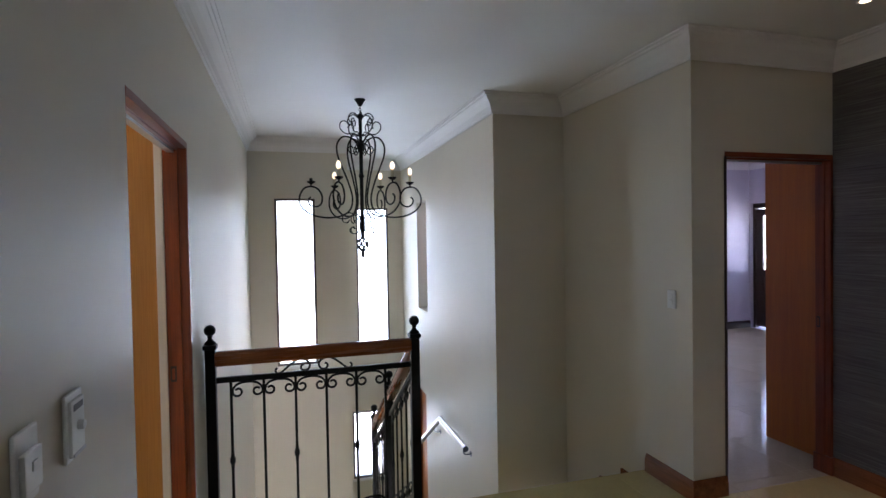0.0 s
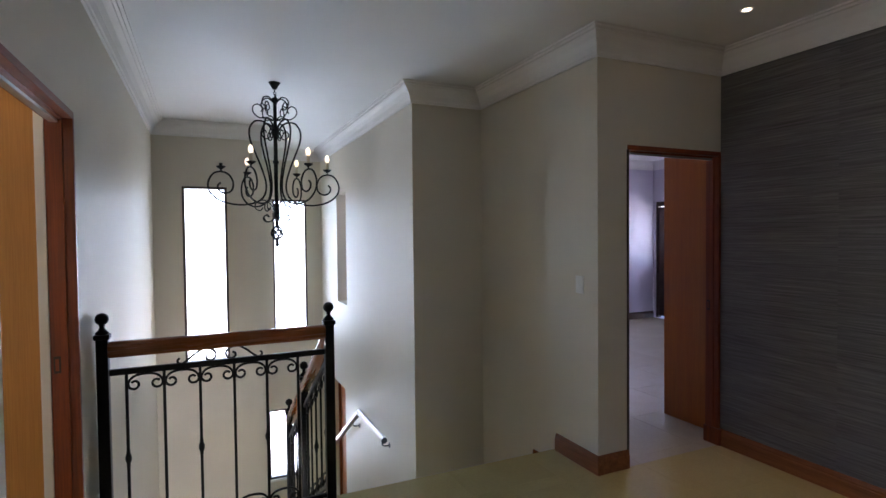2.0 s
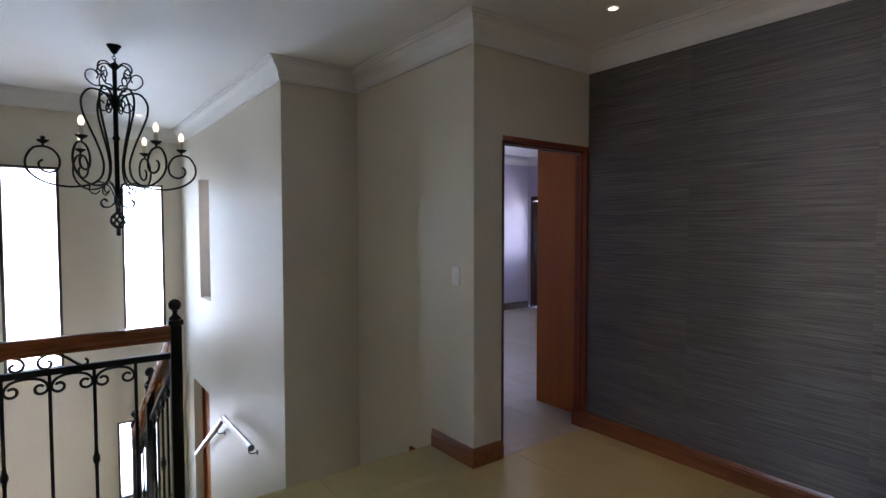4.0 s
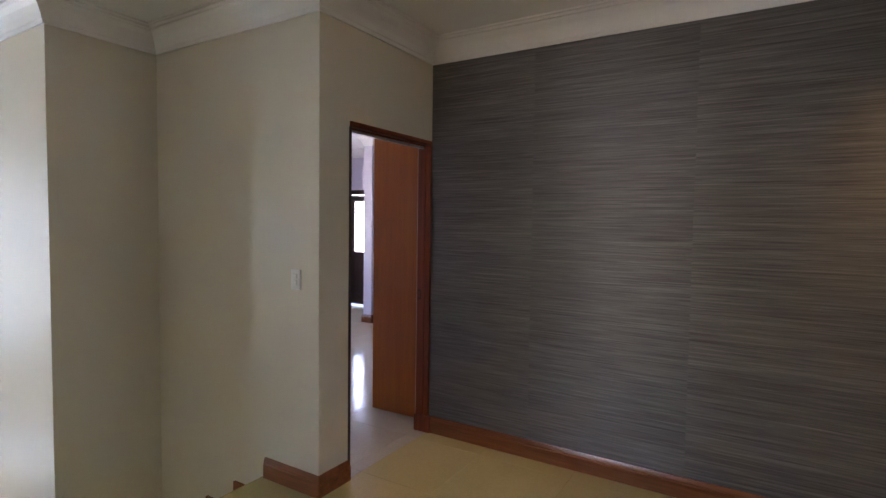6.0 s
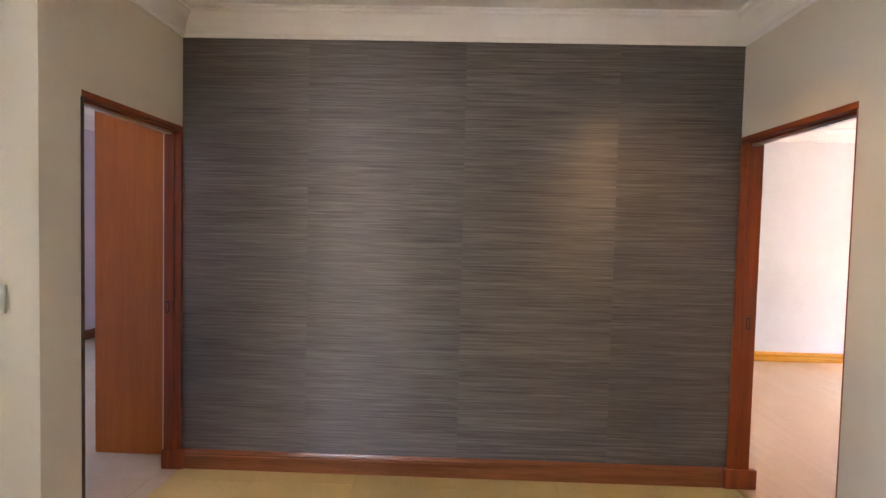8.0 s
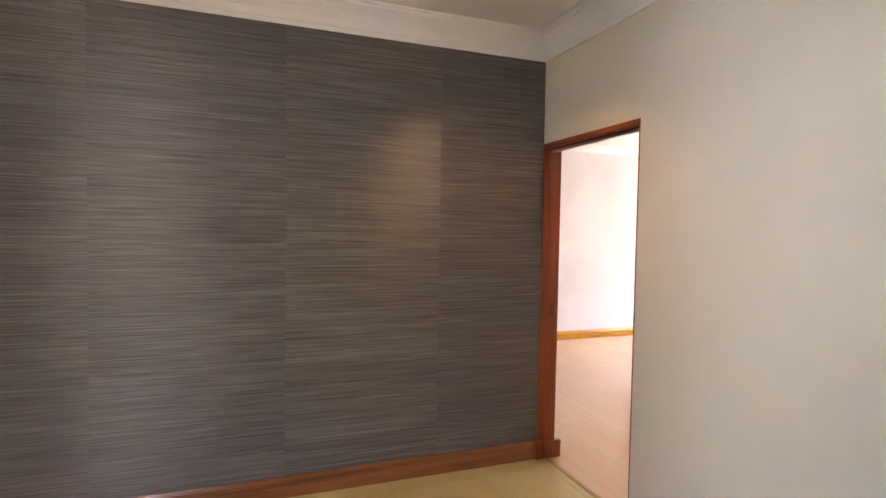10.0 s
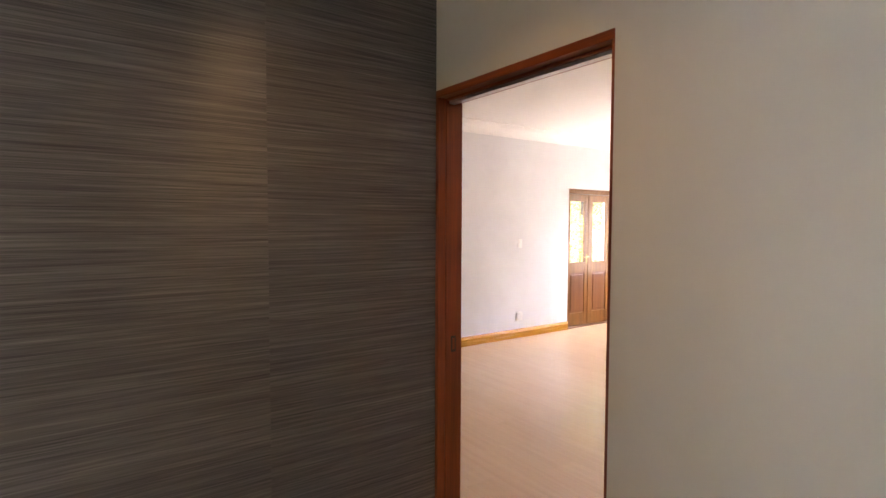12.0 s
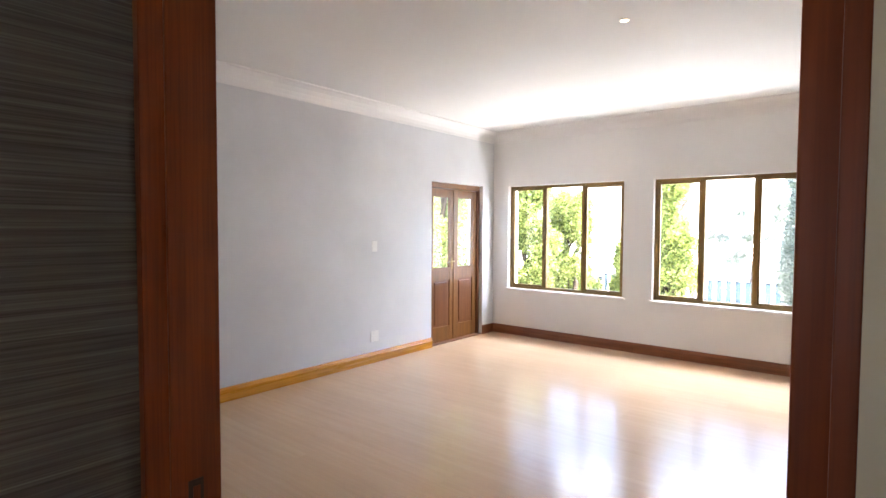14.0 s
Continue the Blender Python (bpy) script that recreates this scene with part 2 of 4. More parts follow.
def piece(name, me, loc, parent, rz=0.0):
    """A further object on a shared mesh."""
    ob = new(name, me)
    ob.location = loc
    ob.rotation_euler[2] = rz
    ob.parent = parent
    return ob


def thing(name, loc, label, category, group="", kind=""):
    ob = new(name)
    ob.empty_display_size = 0.1
    ob.location = loc
    return tagged(ob, label, category, group, kind)


def box(bm, x0, x1, y0, y1, z0, z1, bevel=0.0):
    r = bmesh.ops.create_cube(bm, size=1.0)
    vs = r["verts"]
    for v in vs:
        v.co = Vector((x0 + (v.co.x + 0.5) * (x1 - x0), y0 + (v.co.y + 0.5) * (y1 - y0), z0 + (v.co.z + 0.5) * (z1 - z0)))
    if bevel:
        es = list({e for v in vs for e in v.link_edges})
        bmesh.ops.bevel(bm, geom=es, offset=bevel, segments=2, profile=0.6, affect="EDGES")
    return bm


def boxed(x0, x1, y0, y1, z0, z1, bevel=0.0):
    return box(bmesh.new(), x0, x1, y0, y1, z0, z1, bevel)


def grid_wall(axis, p0, p1, a0, a1, z0, z1, holes=()):
    """A solid wall between the planes p0 and p1 across an axis, with holes (a0, a1, z0, z1) right through it."""
    bm = bmesh.new()
    As = sorted({a0, a1, *[h[0] for h in holes], *[h[1] for h in holes]})
    Zs = sorted({z0, z1, *[h[2] for h in holes], *[h[3] for h in holes]})
    As = [a for a in As if a0 <= a <= a1]
    Zs = [z for z in Zs if z0 <= z <= z1]

    def solid(i, j):
        if not (0 <= i < len(As) - 1 and 0 <= j < len(Zs) - 1):
            return False
        a, z = (As[i] + As[i + 1]) / 2, (Zs[j] + Zs[j + 1]) / 2
        return not any(h[0] < a < h[1] and h[2] < z < h[3] for h in holes)

    def vert(p, a, z):
        return bm.verts.new((p, a, z) if axis == 0 else (a, p, z))

    def quad(*c):
        bm.faces.new([vert(*q) for q in c])

    for i in range(len(As) - 1):
        for j in range(len(Zs) - 1):
            if not solid(i, j):
                continue
            a, c, z, w = As[i], As[i + 1], Zs[j], Zs[j + 1]
            for p in (p0, p1):
                quad((p, a, z), (p, c, z), (p, c, w), (p, a, w))
            if not solid(i - 1, j):
                quad((p0, a, z), (p1, a, z), (p1, a, w), (p0, a, w))
            if not solid(i + 1, j):
                quad((p0, c, z), (p1, c, z), (p1, c, w), (p0, c, w))
            if not solid(i, j - 1):
                quad((p0, a, z), (p1, a, z), (p1, c, z), (p0, c, z))
            if not solid(i, j + 1):
                quad((p0, a, w), (p1, a, w), (p1, c, w), (p0, c, w))
    bmesh.ops.remove_doubles(bm, verts=bm.verts, dist=0.0005)
    return bm


def structure(name, bm, material, label, category="wall"):
    return tagged(part(name, bm, material), label, category, kind="structure")


def sweep(path, profile, closed=False):
    """A moulding along a level path of (x, y), with the room on its left; the profile's points are (into the room, z)."""
    bm = bmesh.new()
    n = len(path)
    rings = []
    for i, p in enumerate(path):
        p = Vector(p)
        before = (p - Vector(path[i - 1])).normalized() if closed or i > 0 else None
        after = (Vector(path[(i + 1) % n]) - p).normalized() if closed or i < n - 1 else None
        before, after = before or after, after or before
        n1, n2 = Vector((-before.y, before.x)), Vector((-after.y, after.x))
        m = (n1 + n2) / (1 + n1.dot(n2))
        rings.append([bm.verts.new((p.x + m.x * d, p.y + m.y * d, z)) for d, z in profile])
    k = len(profile)
    for i in range(n if closed else n - 1):
        a, b = rings[i], rings[(i + 1) % n]
        for j in range(k):
            bm.faces.new((a[j], b[j], b[(j + 1) % k], a[(j + 1) % k]))
    if not closed:
        bm.faces.new(rings[0])
        bm.faces.new(rings[-1])
    return bm


def smooth_line(pts, per=6):
    """A Catmull-Rom line through the points."""
    ps = [Vector(p) for p in pts]
    ps = [2 * ps[0] - ps[1]] + ps + [2 * ps[-1] - ps[-2]]
    out = []
    for i in range(1, len(ps) - 2):
        a, b, c, d = ps[i - 1:i + 3]
        for s in range(per):
            u = s / per
            out.append(0.5 * ((2 * b) + (c - a) * u + (2 * a - 5 * b + 4 * c - d) * u * u + (3 * b - a - 3 * c + d) * u ** 3))
    out.append(ps[-2])
    return out


def tube(bm, pts, radius, seg=8, taper=1.0):
    """A round bar along a line."""
    pts = [Vector(p) for p in pts]
    up = None
    rings = []
    for i, p in enumerate(pts):
        d = (pts[min(i + 1, len(pts) - 1)] - pts[max(i - 1, 0)]).normalized()
        if up is None:
            up = Vector((0, 0, 1)) if abs(d.z) < 0.9 else Vector((1, 0, 0))
        side = d.cross(up).normalized()
        up = side.cross(d).normalized()
        r = radius * (1 + (taper - 1) * i / (len(pts) - 1))
        rings.append([bm.verts.new(p + (side * math.cos(2 * math.pi * j / seg) + up * math.sin(2 * math.pi * j / seg)) * r) for j in range(seg)])
    for a, b in zip(rings, rings[1:]):
        for j in range(seg):
            bm.faces.new((a[j], a[(j + 1) % seg], b[(j + 1) % seg], b[j]))
    bm.faces.new(rings[0])
    bm.faces.new(rings[-1][::-1])
    return bm


def lathe(bm, profile, seg=16, at=(0, 0, 0)):
    """A turned shape: profile of (radius, z) from bottom to top."""
    rings = []
    for r, z in profile:
        if r < 1e-5:
            rings.append([bm.verts.new((at[0], at[1], at[2] + z))])
        else:
            rings.append([bm.verts.new((at[0] + r * math.cos(2 * math.pi * j / seg), at[1] + r * math.sin(2 * math.pi * j / seg), at[2] + z)) for j in range(seg)])
    for a, b in zip(rings, rings[1:]):
        for j in range(seg):
            k = (j + 1) % seg
            if len(a) == 1:
                bm.faces.new((a[0], b[k], b[j]))
            elif len(b) == 1:
                bm.faces.new((a[j], a[k], b[0]))
            else:
                bm.faces.new((a[j], a[k], b[k], b[j]))
    if len(rings[0]) > 1:
        bm.faces.new(rings[0][::-1])
    if len(rings[-1]) > 1:
        bm.faces.new(rings[-1])
    return bm


# ---- the plan ----
H = 2.78                      # ceilings
LOW = -2.45                   # lower landing
WX, EX = -3.85, 0.0           # landing: west wall and wallpapered wall
NY, SY = 0.0, -3.335          # landing: wall to the side room and wall to the bright room
T = 0.12
PX, STUB_Y, RX = -1.108, 1.515, -1.76
FY1, FY2, FX = 3.79, 5.30, -2.73
BX, BY = 3.265, -9.22         # bright room: door wall and window wall
BW = -2.6
LD = (-0.86, 0.09)            # left doorway along y
RD = (-0.866, 0.0)           # side room's doorway along x
BD = (-0.912, 0.0)           # bright room's doorway along x
HEAD = 2.095
LEFT_HEAD = 2.065

# ---- shell of the landing and the stairwell ----
structure("wall_west", grid_wall(0, WX - T, WX, SY - T, FY1 + 0.25, LOW - 0.2, H, [(LD[0], LD[1], -0.05, LEFT_HEAD)]), M_WALL, "cream painted landing wall with a doorway")
wall_dark = structure("wall_east", grid_wall(0, EX, EX + T, SY, NY, -0.3, H), M_WALL, "landing wall covered with dark grasscloth strips")
structure("wall_side_room", grid_wall(1, NY, NY + T, PX, EX + T, -0.3, H, [(RD[0], RD[1], -0.05, HEAD)]), M_WALL, "cream painted wall with a doorway into the side room")
structure("wall_pillar", grid_wall(0, PX, PX + T, NY + T, STUB_Y + T, LOW - 0.2, H), M_WALL, "cream painted wall beside the stair")
structure("wall_stub", grid_wall(1, STUB_Y, STUB_Y + T, RX, PX, LOW - 0.2, H), M_WALL, "narrow cream painted return wall above the stair")
W3 = (3.80, 4.30, 0.67, 2.07)
LOWDOOR = (3.96, 4.77, LOW, -0.415)
structure("wall_stair_east", grid_wall(0, RX, RX + 0.30, STUB_Y + T, FY2 + 0.25, LOW - 0.2, H, [W3, LOWDOOR]), M_WALL, "cream painted stair wall with a slim window and a low doorway")
W1 = (-3.565, -3.112, 0.14, 2.085)
structure("wall_stair_north_a", grid_wall(1, FY1, FY1 + 0.25, WX, FX, LOW - 0.2, H, [W1]), M_WALL, "cream painted stairwell wall with a tall slim window")
W2 = (-2.455, -1.98, 0.03, 2.06)
W4 = (-2.56, -2.09, -1.985, -0.98)
structure("wall_stair_north_b", grid_wall(1, FY2, FY2 + 0.25, FX - 0.25, RX, LOW - 0.2, H, [W2, W4]), M_WALL, "recessed stairwell wall with tall slim windows")
structure("wall_stair_return", grid_wall(0, FX - 0.25, FX, FY1 + 0.25, FY2, LOW - 0.2, H), M_WALL, "cream painted return wall of the stairwell recess")
structure("wall_south", grid_wall(1, SY - T, SY, WX, EX + T, -0.3, H, [(BD[0], BD[1], -0.05, HEAD)]), M_WALL, "cream painted wall with a doorway into the bright room")

OUTLINE = [(EX, SY), (EX, NY), (PX, NY), (PX, STUB_Y), (RX, STUB_Y), (RX, FY2), (FX, FY2), (FX, FY1), (WX, FY1), (WX, SY)]


def slab(outline, z0, z1):
    bm = bmesh.new()
    lo = [bm.verts.new((x, y, z0)) for x, y in outline]
    hi = [bm.verts.new((x, y, z1)) for x, y in outline]
    n = len(outline)
    bm.faces.new(lo[::-1])
    bm.faces.new(hi)
    for i in range(n):
        bm.faces.new((lo[i], lo[(i + 1) % n], hi[(i + 1) % n], hi[i]))
    return bm


structure("ceiling_landing", slab([(0.2, SY - 0.2), (0.2, 0.2), (PX + 0.2, 0.2), (PX + 0.2, STUB_Y + 0.2), (RX + 0.3, STUB_Y + 0.2), (RX + 0.3, FY2 + 0.3), (WX - 0.2, FY2 + 0.3), (WX - 0.2, SY - 0.2)], H, H + 0.12), M_CEIL, "smooth white plaster ceiling", "ceiling")
CORNICE = [(0, H - 0.155), (0.012, H - 0.155), (0.016, H - 0.135), (0.022, H - 0.13), (0.034, H - 0.095), (0.056, H - 0.062), (0.085, H - 0.038), (0.090, H - 0.028), (0.104, H - 0.026), (0.108, H - 0.012), (0.124, H - 0.010), (0.126, H), (0, H)]
structure("cornice_landing", sweep(OUTLINE, CORNICE, True), M_CORNICE, "white stepped plaster cornice", "cornice")

# landing floor slab under the tiles, and the floor of the stairwell
structure("floor_landing", slab([(EX, SY), (EX, NY), (PX, NY), (PX, 0.43), (WX, 0.43), (WX, SY)], -0.3, -0.012), M_GROUT, "cream tiled landing floor", "floor")
structure("floor_lower", boxed(WX, RX, 0.4, FY2, LOW - 0.2, LOW), M_TILE, "tiled floor at the foot of the stair", "floor")

# ---- bright room shell ----
WA = (1.41, 3.02, 0.64, 2.035)
WB = (-0.465, 1.065, 0.64, 2.035)
DD = (-8.955, -7.876, 0.0, 2.033)
structure("wall_bright_east", grid_wall(0, BX, BX + 0.25, BY - 0.25, SY - T, -0.3, H, [DD]), M_WALL_GREY, "pale grey wall with a half-glazed double door")
structure("wall_bright_south", grid_wall(1, BY - 0.25, BY, BW, BX, -0.3, H, [WA, WB]), M_WALL_WHITE, "white wall with two timber windows")
structure("wall_bright_west", grid_wall(0, BW - T, BW, BY - 0.25, SY - T, -0.3, H), M_WALL_GREY, "plain pale wall closing the bright room")
structure("wall_bright_north_a", grid_wall(1, SY - T, SY, EX + T, BX, -0.3, H), M_WALL_GREY, "plain pale wall beside the doorway")
structure("ceiling_bright", boxed(BW - T, BX + 0.25, BY - 0.25, SY - T - 0.001, H, H + 0.12), M_CEIL, "smooth white ceiling of the bright room", "ceiling")
COVE = [(0, H - 0.14), (0.008, H - 0.14), (0.014, H - 0.11), (0.03, H - 0.075), (0.06, H - 0.04), (0.10, H - 0.018), (0.13, H - 0.01), (0.134, H), (0, H)]
structure("cornice_bright", sweep([(BW, BY), (BX, BY), (BX, SY - T), (BW, SY - T)], COVE, True), M_CORNICE, "white coved cornice", "cornice")
floor_bright = structure("floor_bright", boxed(BW, BX, BY, SY - T, -0.3, -0.012), M_GROUT, "pale laminate plank floor", "floor")

# ---- side room shell ----
SX, SN = 4.02, 4.50
# the hole is an unseen opening, added to let the fill lamp in
structure("wall_side_north", grid_wall(1, SN, SN + 0.25, PX + T, SX + 0.25, -0.3, H, [(0.5, 1.9, 0.9, 2.1)]), M_WALL_LILAC, "lilac painted wall of the side room")
SD = (3.56, 4.48, 0.0, 2.08)
structure("wall_side_east", grid_wall(0, SX, SX + 0.25, NY, SN, -0.3, H, [SD]), M_WALL_LILAC, "pale wall with a dark half-glazed door")
structure("wall_side_spur", grid_wall(1, 2.97, 3.12, 2.96, SX, -0.3, H), M_WALL_LILAC, "short spur wall in the side room")
structure("wall_side_south", grid_wall(1, NY, NY + T, EX + T, SX + 0.25, -0.3, H), M_WALL_LILAC, "plain wall closing the side room")
structure("wall_side_west", grid_wall(0, PX + T, PX + T + 0.02, NY + T, SN, -0.3, H), M_WALL_LILAC, "plain wall of the side room")
structure("ceiling_side", boxed(PX + T, SX + 0.25, NY + T + 0.001, SN + 0.25, H, H + 0.12), M_CEIL, "white ceiling of the side room", "ceiling")
structure("cornice_side", sweep([(PX + T + 0.02, NY + T), (SX, NY + T), (SX, 2.97), (2.96, 2.97), (2.96, 3.12), (SX, 3.12), (SX, SN), (PX + T + 0.02, SN)], COVE, True), M_CORNICE, "white coved cornice", "cornice")
floor_side = structure("floor_side", boxed(PX + T, SX, NY, SN, -0.3, -0.012), M_GROUT, "cream tiled floor of the side room", "floor")

# ---- left room shell ----
structure("wall_left_room_north", grid_wall(1, 2.05, 2.20, -6.9, WX - T, -0.3, H), M_WALL, "plain cream wall closing the left room")
structure("wall_left_room_south", grid_wall(1, -1.95, -1.80, -6.9, WX - T, -0.3, H), M_WALL, "plain wall closing the left room")
structure("wall_left_room_west", grid_wall(0, -7.05, -6.9, -1.95, 2.2, -0.3, H, [(-0.15, 1.35, 0.9, 2.1)]), M_WALL, "plain wall closing the left room, with a window opening")
structure("ceiling_left_room", boxed(-7.05, WX - T, -1.95, 2.2, H, H + 0.12), M_CEIL, "white ceiling of the left room", "ceiling")
structure("floor_left_room", boxed(-7.05, WX - T, -1.95, 2.2, -0.3, 0.0), M_TILE, "tiled floor of the left room", "floor")


# ---- skirtings ----
def skirting(path, mat, label, h=0.118):
    prof = [(0, 0), (0.020, 0), (0.020, h - 0.035), (0.016, h - 0.030), (0.016, h - 0.022), (0.011, h - 0.010), (0.008, h), (0, h)]
    return tagged(part("skirting", sweep(path, prof), mat), label, "skirting", kind="structure")


skirting([(EX - 0.003, SY + 0.0), (EX - 0.003, NY)], M_BASE_Y, "glossy red-brown timber skirting below the grasscloth")
skirting([(RD[0] - 0.0, NY), (PX, NY), (PX, 0.43)], M_BASE_Y, "red-brown timber skirting round the wall corner")
skirting([(WX, SY), (BD[0] - 0.03, SY)], M_BASE_X, "red-brown timber skirting")
skirting([(WX, LD[0] - 0.03), (WX, SY)], M_BASE_Y, "red-brown timber skirting")
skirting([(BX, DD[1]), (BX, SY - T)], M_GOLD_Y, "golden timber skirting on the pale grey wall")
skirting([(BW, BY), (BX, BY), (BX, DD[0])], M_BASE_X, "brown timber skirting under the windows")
skirting([(SX, SN), (PX + T + 0.02, SN)], M_DARK_DOOR, "dark timber skirting")
skirting([(SX, 2.97), (2.96, 2.97), (2.96, 3.12), (SX, 3.12)], M_BASE_X, "brown timber skirting round the spur wall")

# ---- wallpaper strips ----
SEAMS = [0.0, -0.768, -1.706, -2.614, SY]
for a, b, thick in zip(SEAMS, SEAMS[1:], (0.0022, 0.0032, 0.0024, 0.0034)):
    part("wallpaper_strip", boxed(-thick, 0.0, b, a, 0.10, H - 0.15), M_GRASS_CLOTH, wall_dark)


# ---- door frames ----
def pocket_frame(name, along, line, span, head, depth, face, label, bead=None, keeper_z=1.0, leaf=0.046):
    """A timber frame of a sliding door: a wide post with a keeper on one side, a head, and a slim edge on the slot's side.
    along: 0 for a wall along x, 1 along y. face: direction from the wall into the landing. span: slot side, then post side."""
    base = thing(name, (0, 0, 0), label, "door frame", kind="structure")

    def bx(u0, u1, v0, v1, z0, z1, bev=0.002):
        u0, u1 = sorted((u0, u1))
        v0, v1 = sorted((v0, v1))
        return boxed(u0, u1, v0, v1, z0, z1, bev) if along == 0 else boxed(v0, v1, u0, u1, z0, z1, bev)

    slot, post = span
    d = 1 if post > slot else -1
    v0 = line + face * 0.002
    vb = line - face * depth
    # post, stepped like two boards
    part("post", bx(post, post - d * 0.022, v0, vb, 0, head - 0.03), M_DOOR, base)
    part("stop_bead", bx(post - d * 0.022, post - d * 0.030, line - face * 0.035, line - face * depth, 0, head - 0.040), M_DOOR, base)
    lining = M_DOOR_X if along == 0 else M_DOOR_Y
    part("head", bx(slot, post, v0, vb, head - 0.03, head), lining, base)
    part("head_bead", bx(slot, post - d * 0.030, line - face * 0.035, line - face * depth, head - 0.040, head - 0.03), lining, base)
    part("track", bx(slot, post - d * 0.030, line - face * 0.05, line - face * 0.08, head - 0.052, head - 0.040, 0.001), M_ALU, base)
    if bead:
        part("slot_edge", bx(slot - d * 0.006, slot + d * 0.012, v0 + face * 0.002, line - face * 0.040, 0, head - 0.03, 0.001), bead, base)
    else:
        part("slot_edge", bx(slot, slot + d * 0.012, v0 - face * 0.004, line - face * 0.040, 0, head - 0.03, 0.001), M_DOOR, base)
    part("slot_edge", bx(slot, slot + d * 0.012, line - face * 0.092, vb, 0, head - 0.03, 0.001), M_DARK_DOOR, base)
    # the leaf's edge deep in its slot
    part("leaf_edge", bx(slot - d * 0.03, slot + d * leaf, line - face * 0.047, line - face * 0.087, 0.008, head - 0.054, 0.002), M_DOOR, base)
    k = part("keeper", bx(post - d * 0.030, post - d * 0.0312, line - face * 0.062, line - face * 0.088, keeper_z - 0.036, keeper_z + 0.036, 0.0003), M_DARK_DOOR, base, "dark recessed keeper plate")
    part("keeper_slot", bx(post - d * 0.0318, post - d * 0.0335, line - face * 0.069, line - face * 0.081, keeper_z - 0.025, keeper_z + 0.025, 0.0), M_DOOR, k)
    if along == 1:
        part("plaster_edge", bx(post, post - d * 0.033, line - face * (depth + 0.001), line - face * (depth + 0.035), 0, head), M_CORNICE, base, "white plaster edge")
    # end block of the skirting against the post
    part("plinth_block", bx(post + d * 0.0, post - d * 0.040, line + face * 0.024, line - face * (depth + (0.045 if face > 0 else 0.01)), 0, 0.118, 0.006), M_DOOR, base)
    return base


pocket_frame("door_frame_side", 0, NY, RD, HEAD, 0.098, -1, "red-brown timber frame of a sliding door", M_DARK_DOOR)
pocket_frame("door_frame_bright", 0, SY, BD, HEAD, T, 1, "red-brown timber frame of a sliding door, open", leaf=0.035)
pocket_frame("door_frame_left", 1, WX, LD, LEFT_HEAD, 0.098, 1, "red-brown timber frame of a sliding door with a steel track")

# ---- stair ----
RISE, GO = 0.175, 0.28
stair = thing("staircase", (0, 0, 0), "tiled stair going down from the landing beside the iron balustrade", "staircase", kind="structure")
Y0 = 0.43
y, z = Y0, 0.0
for i in range(7):
    z -= RISE
    bm = boxed(FX, PX if y + GO <= STUB_Y + 0.01 else RX, y, y + GO + 0.02, z - 0.22, z, 0.004)
    part("step", bm, M_TILE, stair)
    y += GO
z -= RISE
part("half_landing", boxed(FX, RX, y, 3.20, z - 0.2, z, 0.004), M_TILE, stair)
y = 3.20
for i in range(5):
    z -= RISE
    part("step", boxed(FX, RX, y, y + 0.26, z - 0.22, z, 0.004), M_TILE, stair)
    y += 0.26
# stepped skirting down the wall
for i in range(4):
    part("stair_skirting", boxed(PX - 0.018, PX, Y0 + GO * i, Y0 + GO * (i + 1), -RISE * (i + 1), -RISE * (i + 1) + 0.075, 0.002), M_BASE_Y, stair)
part("nosing", boxed(FX + 0.02, PX - 0.001, Y0, Y0 + 0.02, -0.03, 0.0, 0.004), M_TILE, stair)


# ---- iron balustrade ----
def spiral(cx, cz, r0, r1, a0, a1, n=22):
    return [(cx + (r0 + (r1 - r0) * i / n) * math.cos(a0 + (a1 - a0) * i / n), cz + (r0 + (r1 - r0) * i / n) * math.sin(a0 + (a1 - a0) * i / n)) for i in range(n + 1)]


def newel(parent, loc, h, bottom=0.0):
    x, y, z = loc
    p = part("newel_post", boxed(x - 0.026, x + 0.026, y - 0.026, y + 0.026, z + bottom, z + h, 0.004), M_IRON, parent)
    part("collar", boxed(x - 0.034, x + 0.034, y - 0.034, y + 0.034, z + h - 0.012, z + h + 0.012, 0.005), M_IRON, p)
    part("finial", lathe(bmesh.new(), [(0.026, 0.0), (0.030, 0.008), (0.016, 0.022), (0.010, 0.034), (0.014, 0.040), (0.0, 0.036)][:5] + [(0.012, 0.046)] + [(0.030 * math.sin(a), 0.074 - 0.030 * math.cos(a)) for a in [0.5 + i * 0.33 for i in range(8)]] + [(0.0, 0.104)], 18, (x, y, z + h + 0.012)), M_IRON, p, smooth=True)
    return p


def c_scroll(bm, a, b, z, place):
    """A C of bar hung between two balusters, its ends curled in."""
    w = (b - a) * 0.5
    mid = (a + b) / 2
    curl = [(mid - w * 0.60 + r * math.cos(t), z - w * 0.60 + r * math.sin(t)) for r, t in [(w * (0.17 + 0.15 * i / 10), math.pi + 1.8 * math.pi * (1 - i / 10)) for i in range(11)]]
    half = curl + [(mid - w * 0.86, z - w * 0.36), (mid - w * 0.66, z - w * 0.14), (mid - w * 0.36, z - w * 0.03), (mid, z)]
    line = half + [(2 * mid - u, v) for u, v in half[-2::-1]]
    tube(bm, smooth_line([place(u, v) for u, v in line], 3), 0.0066, 6)


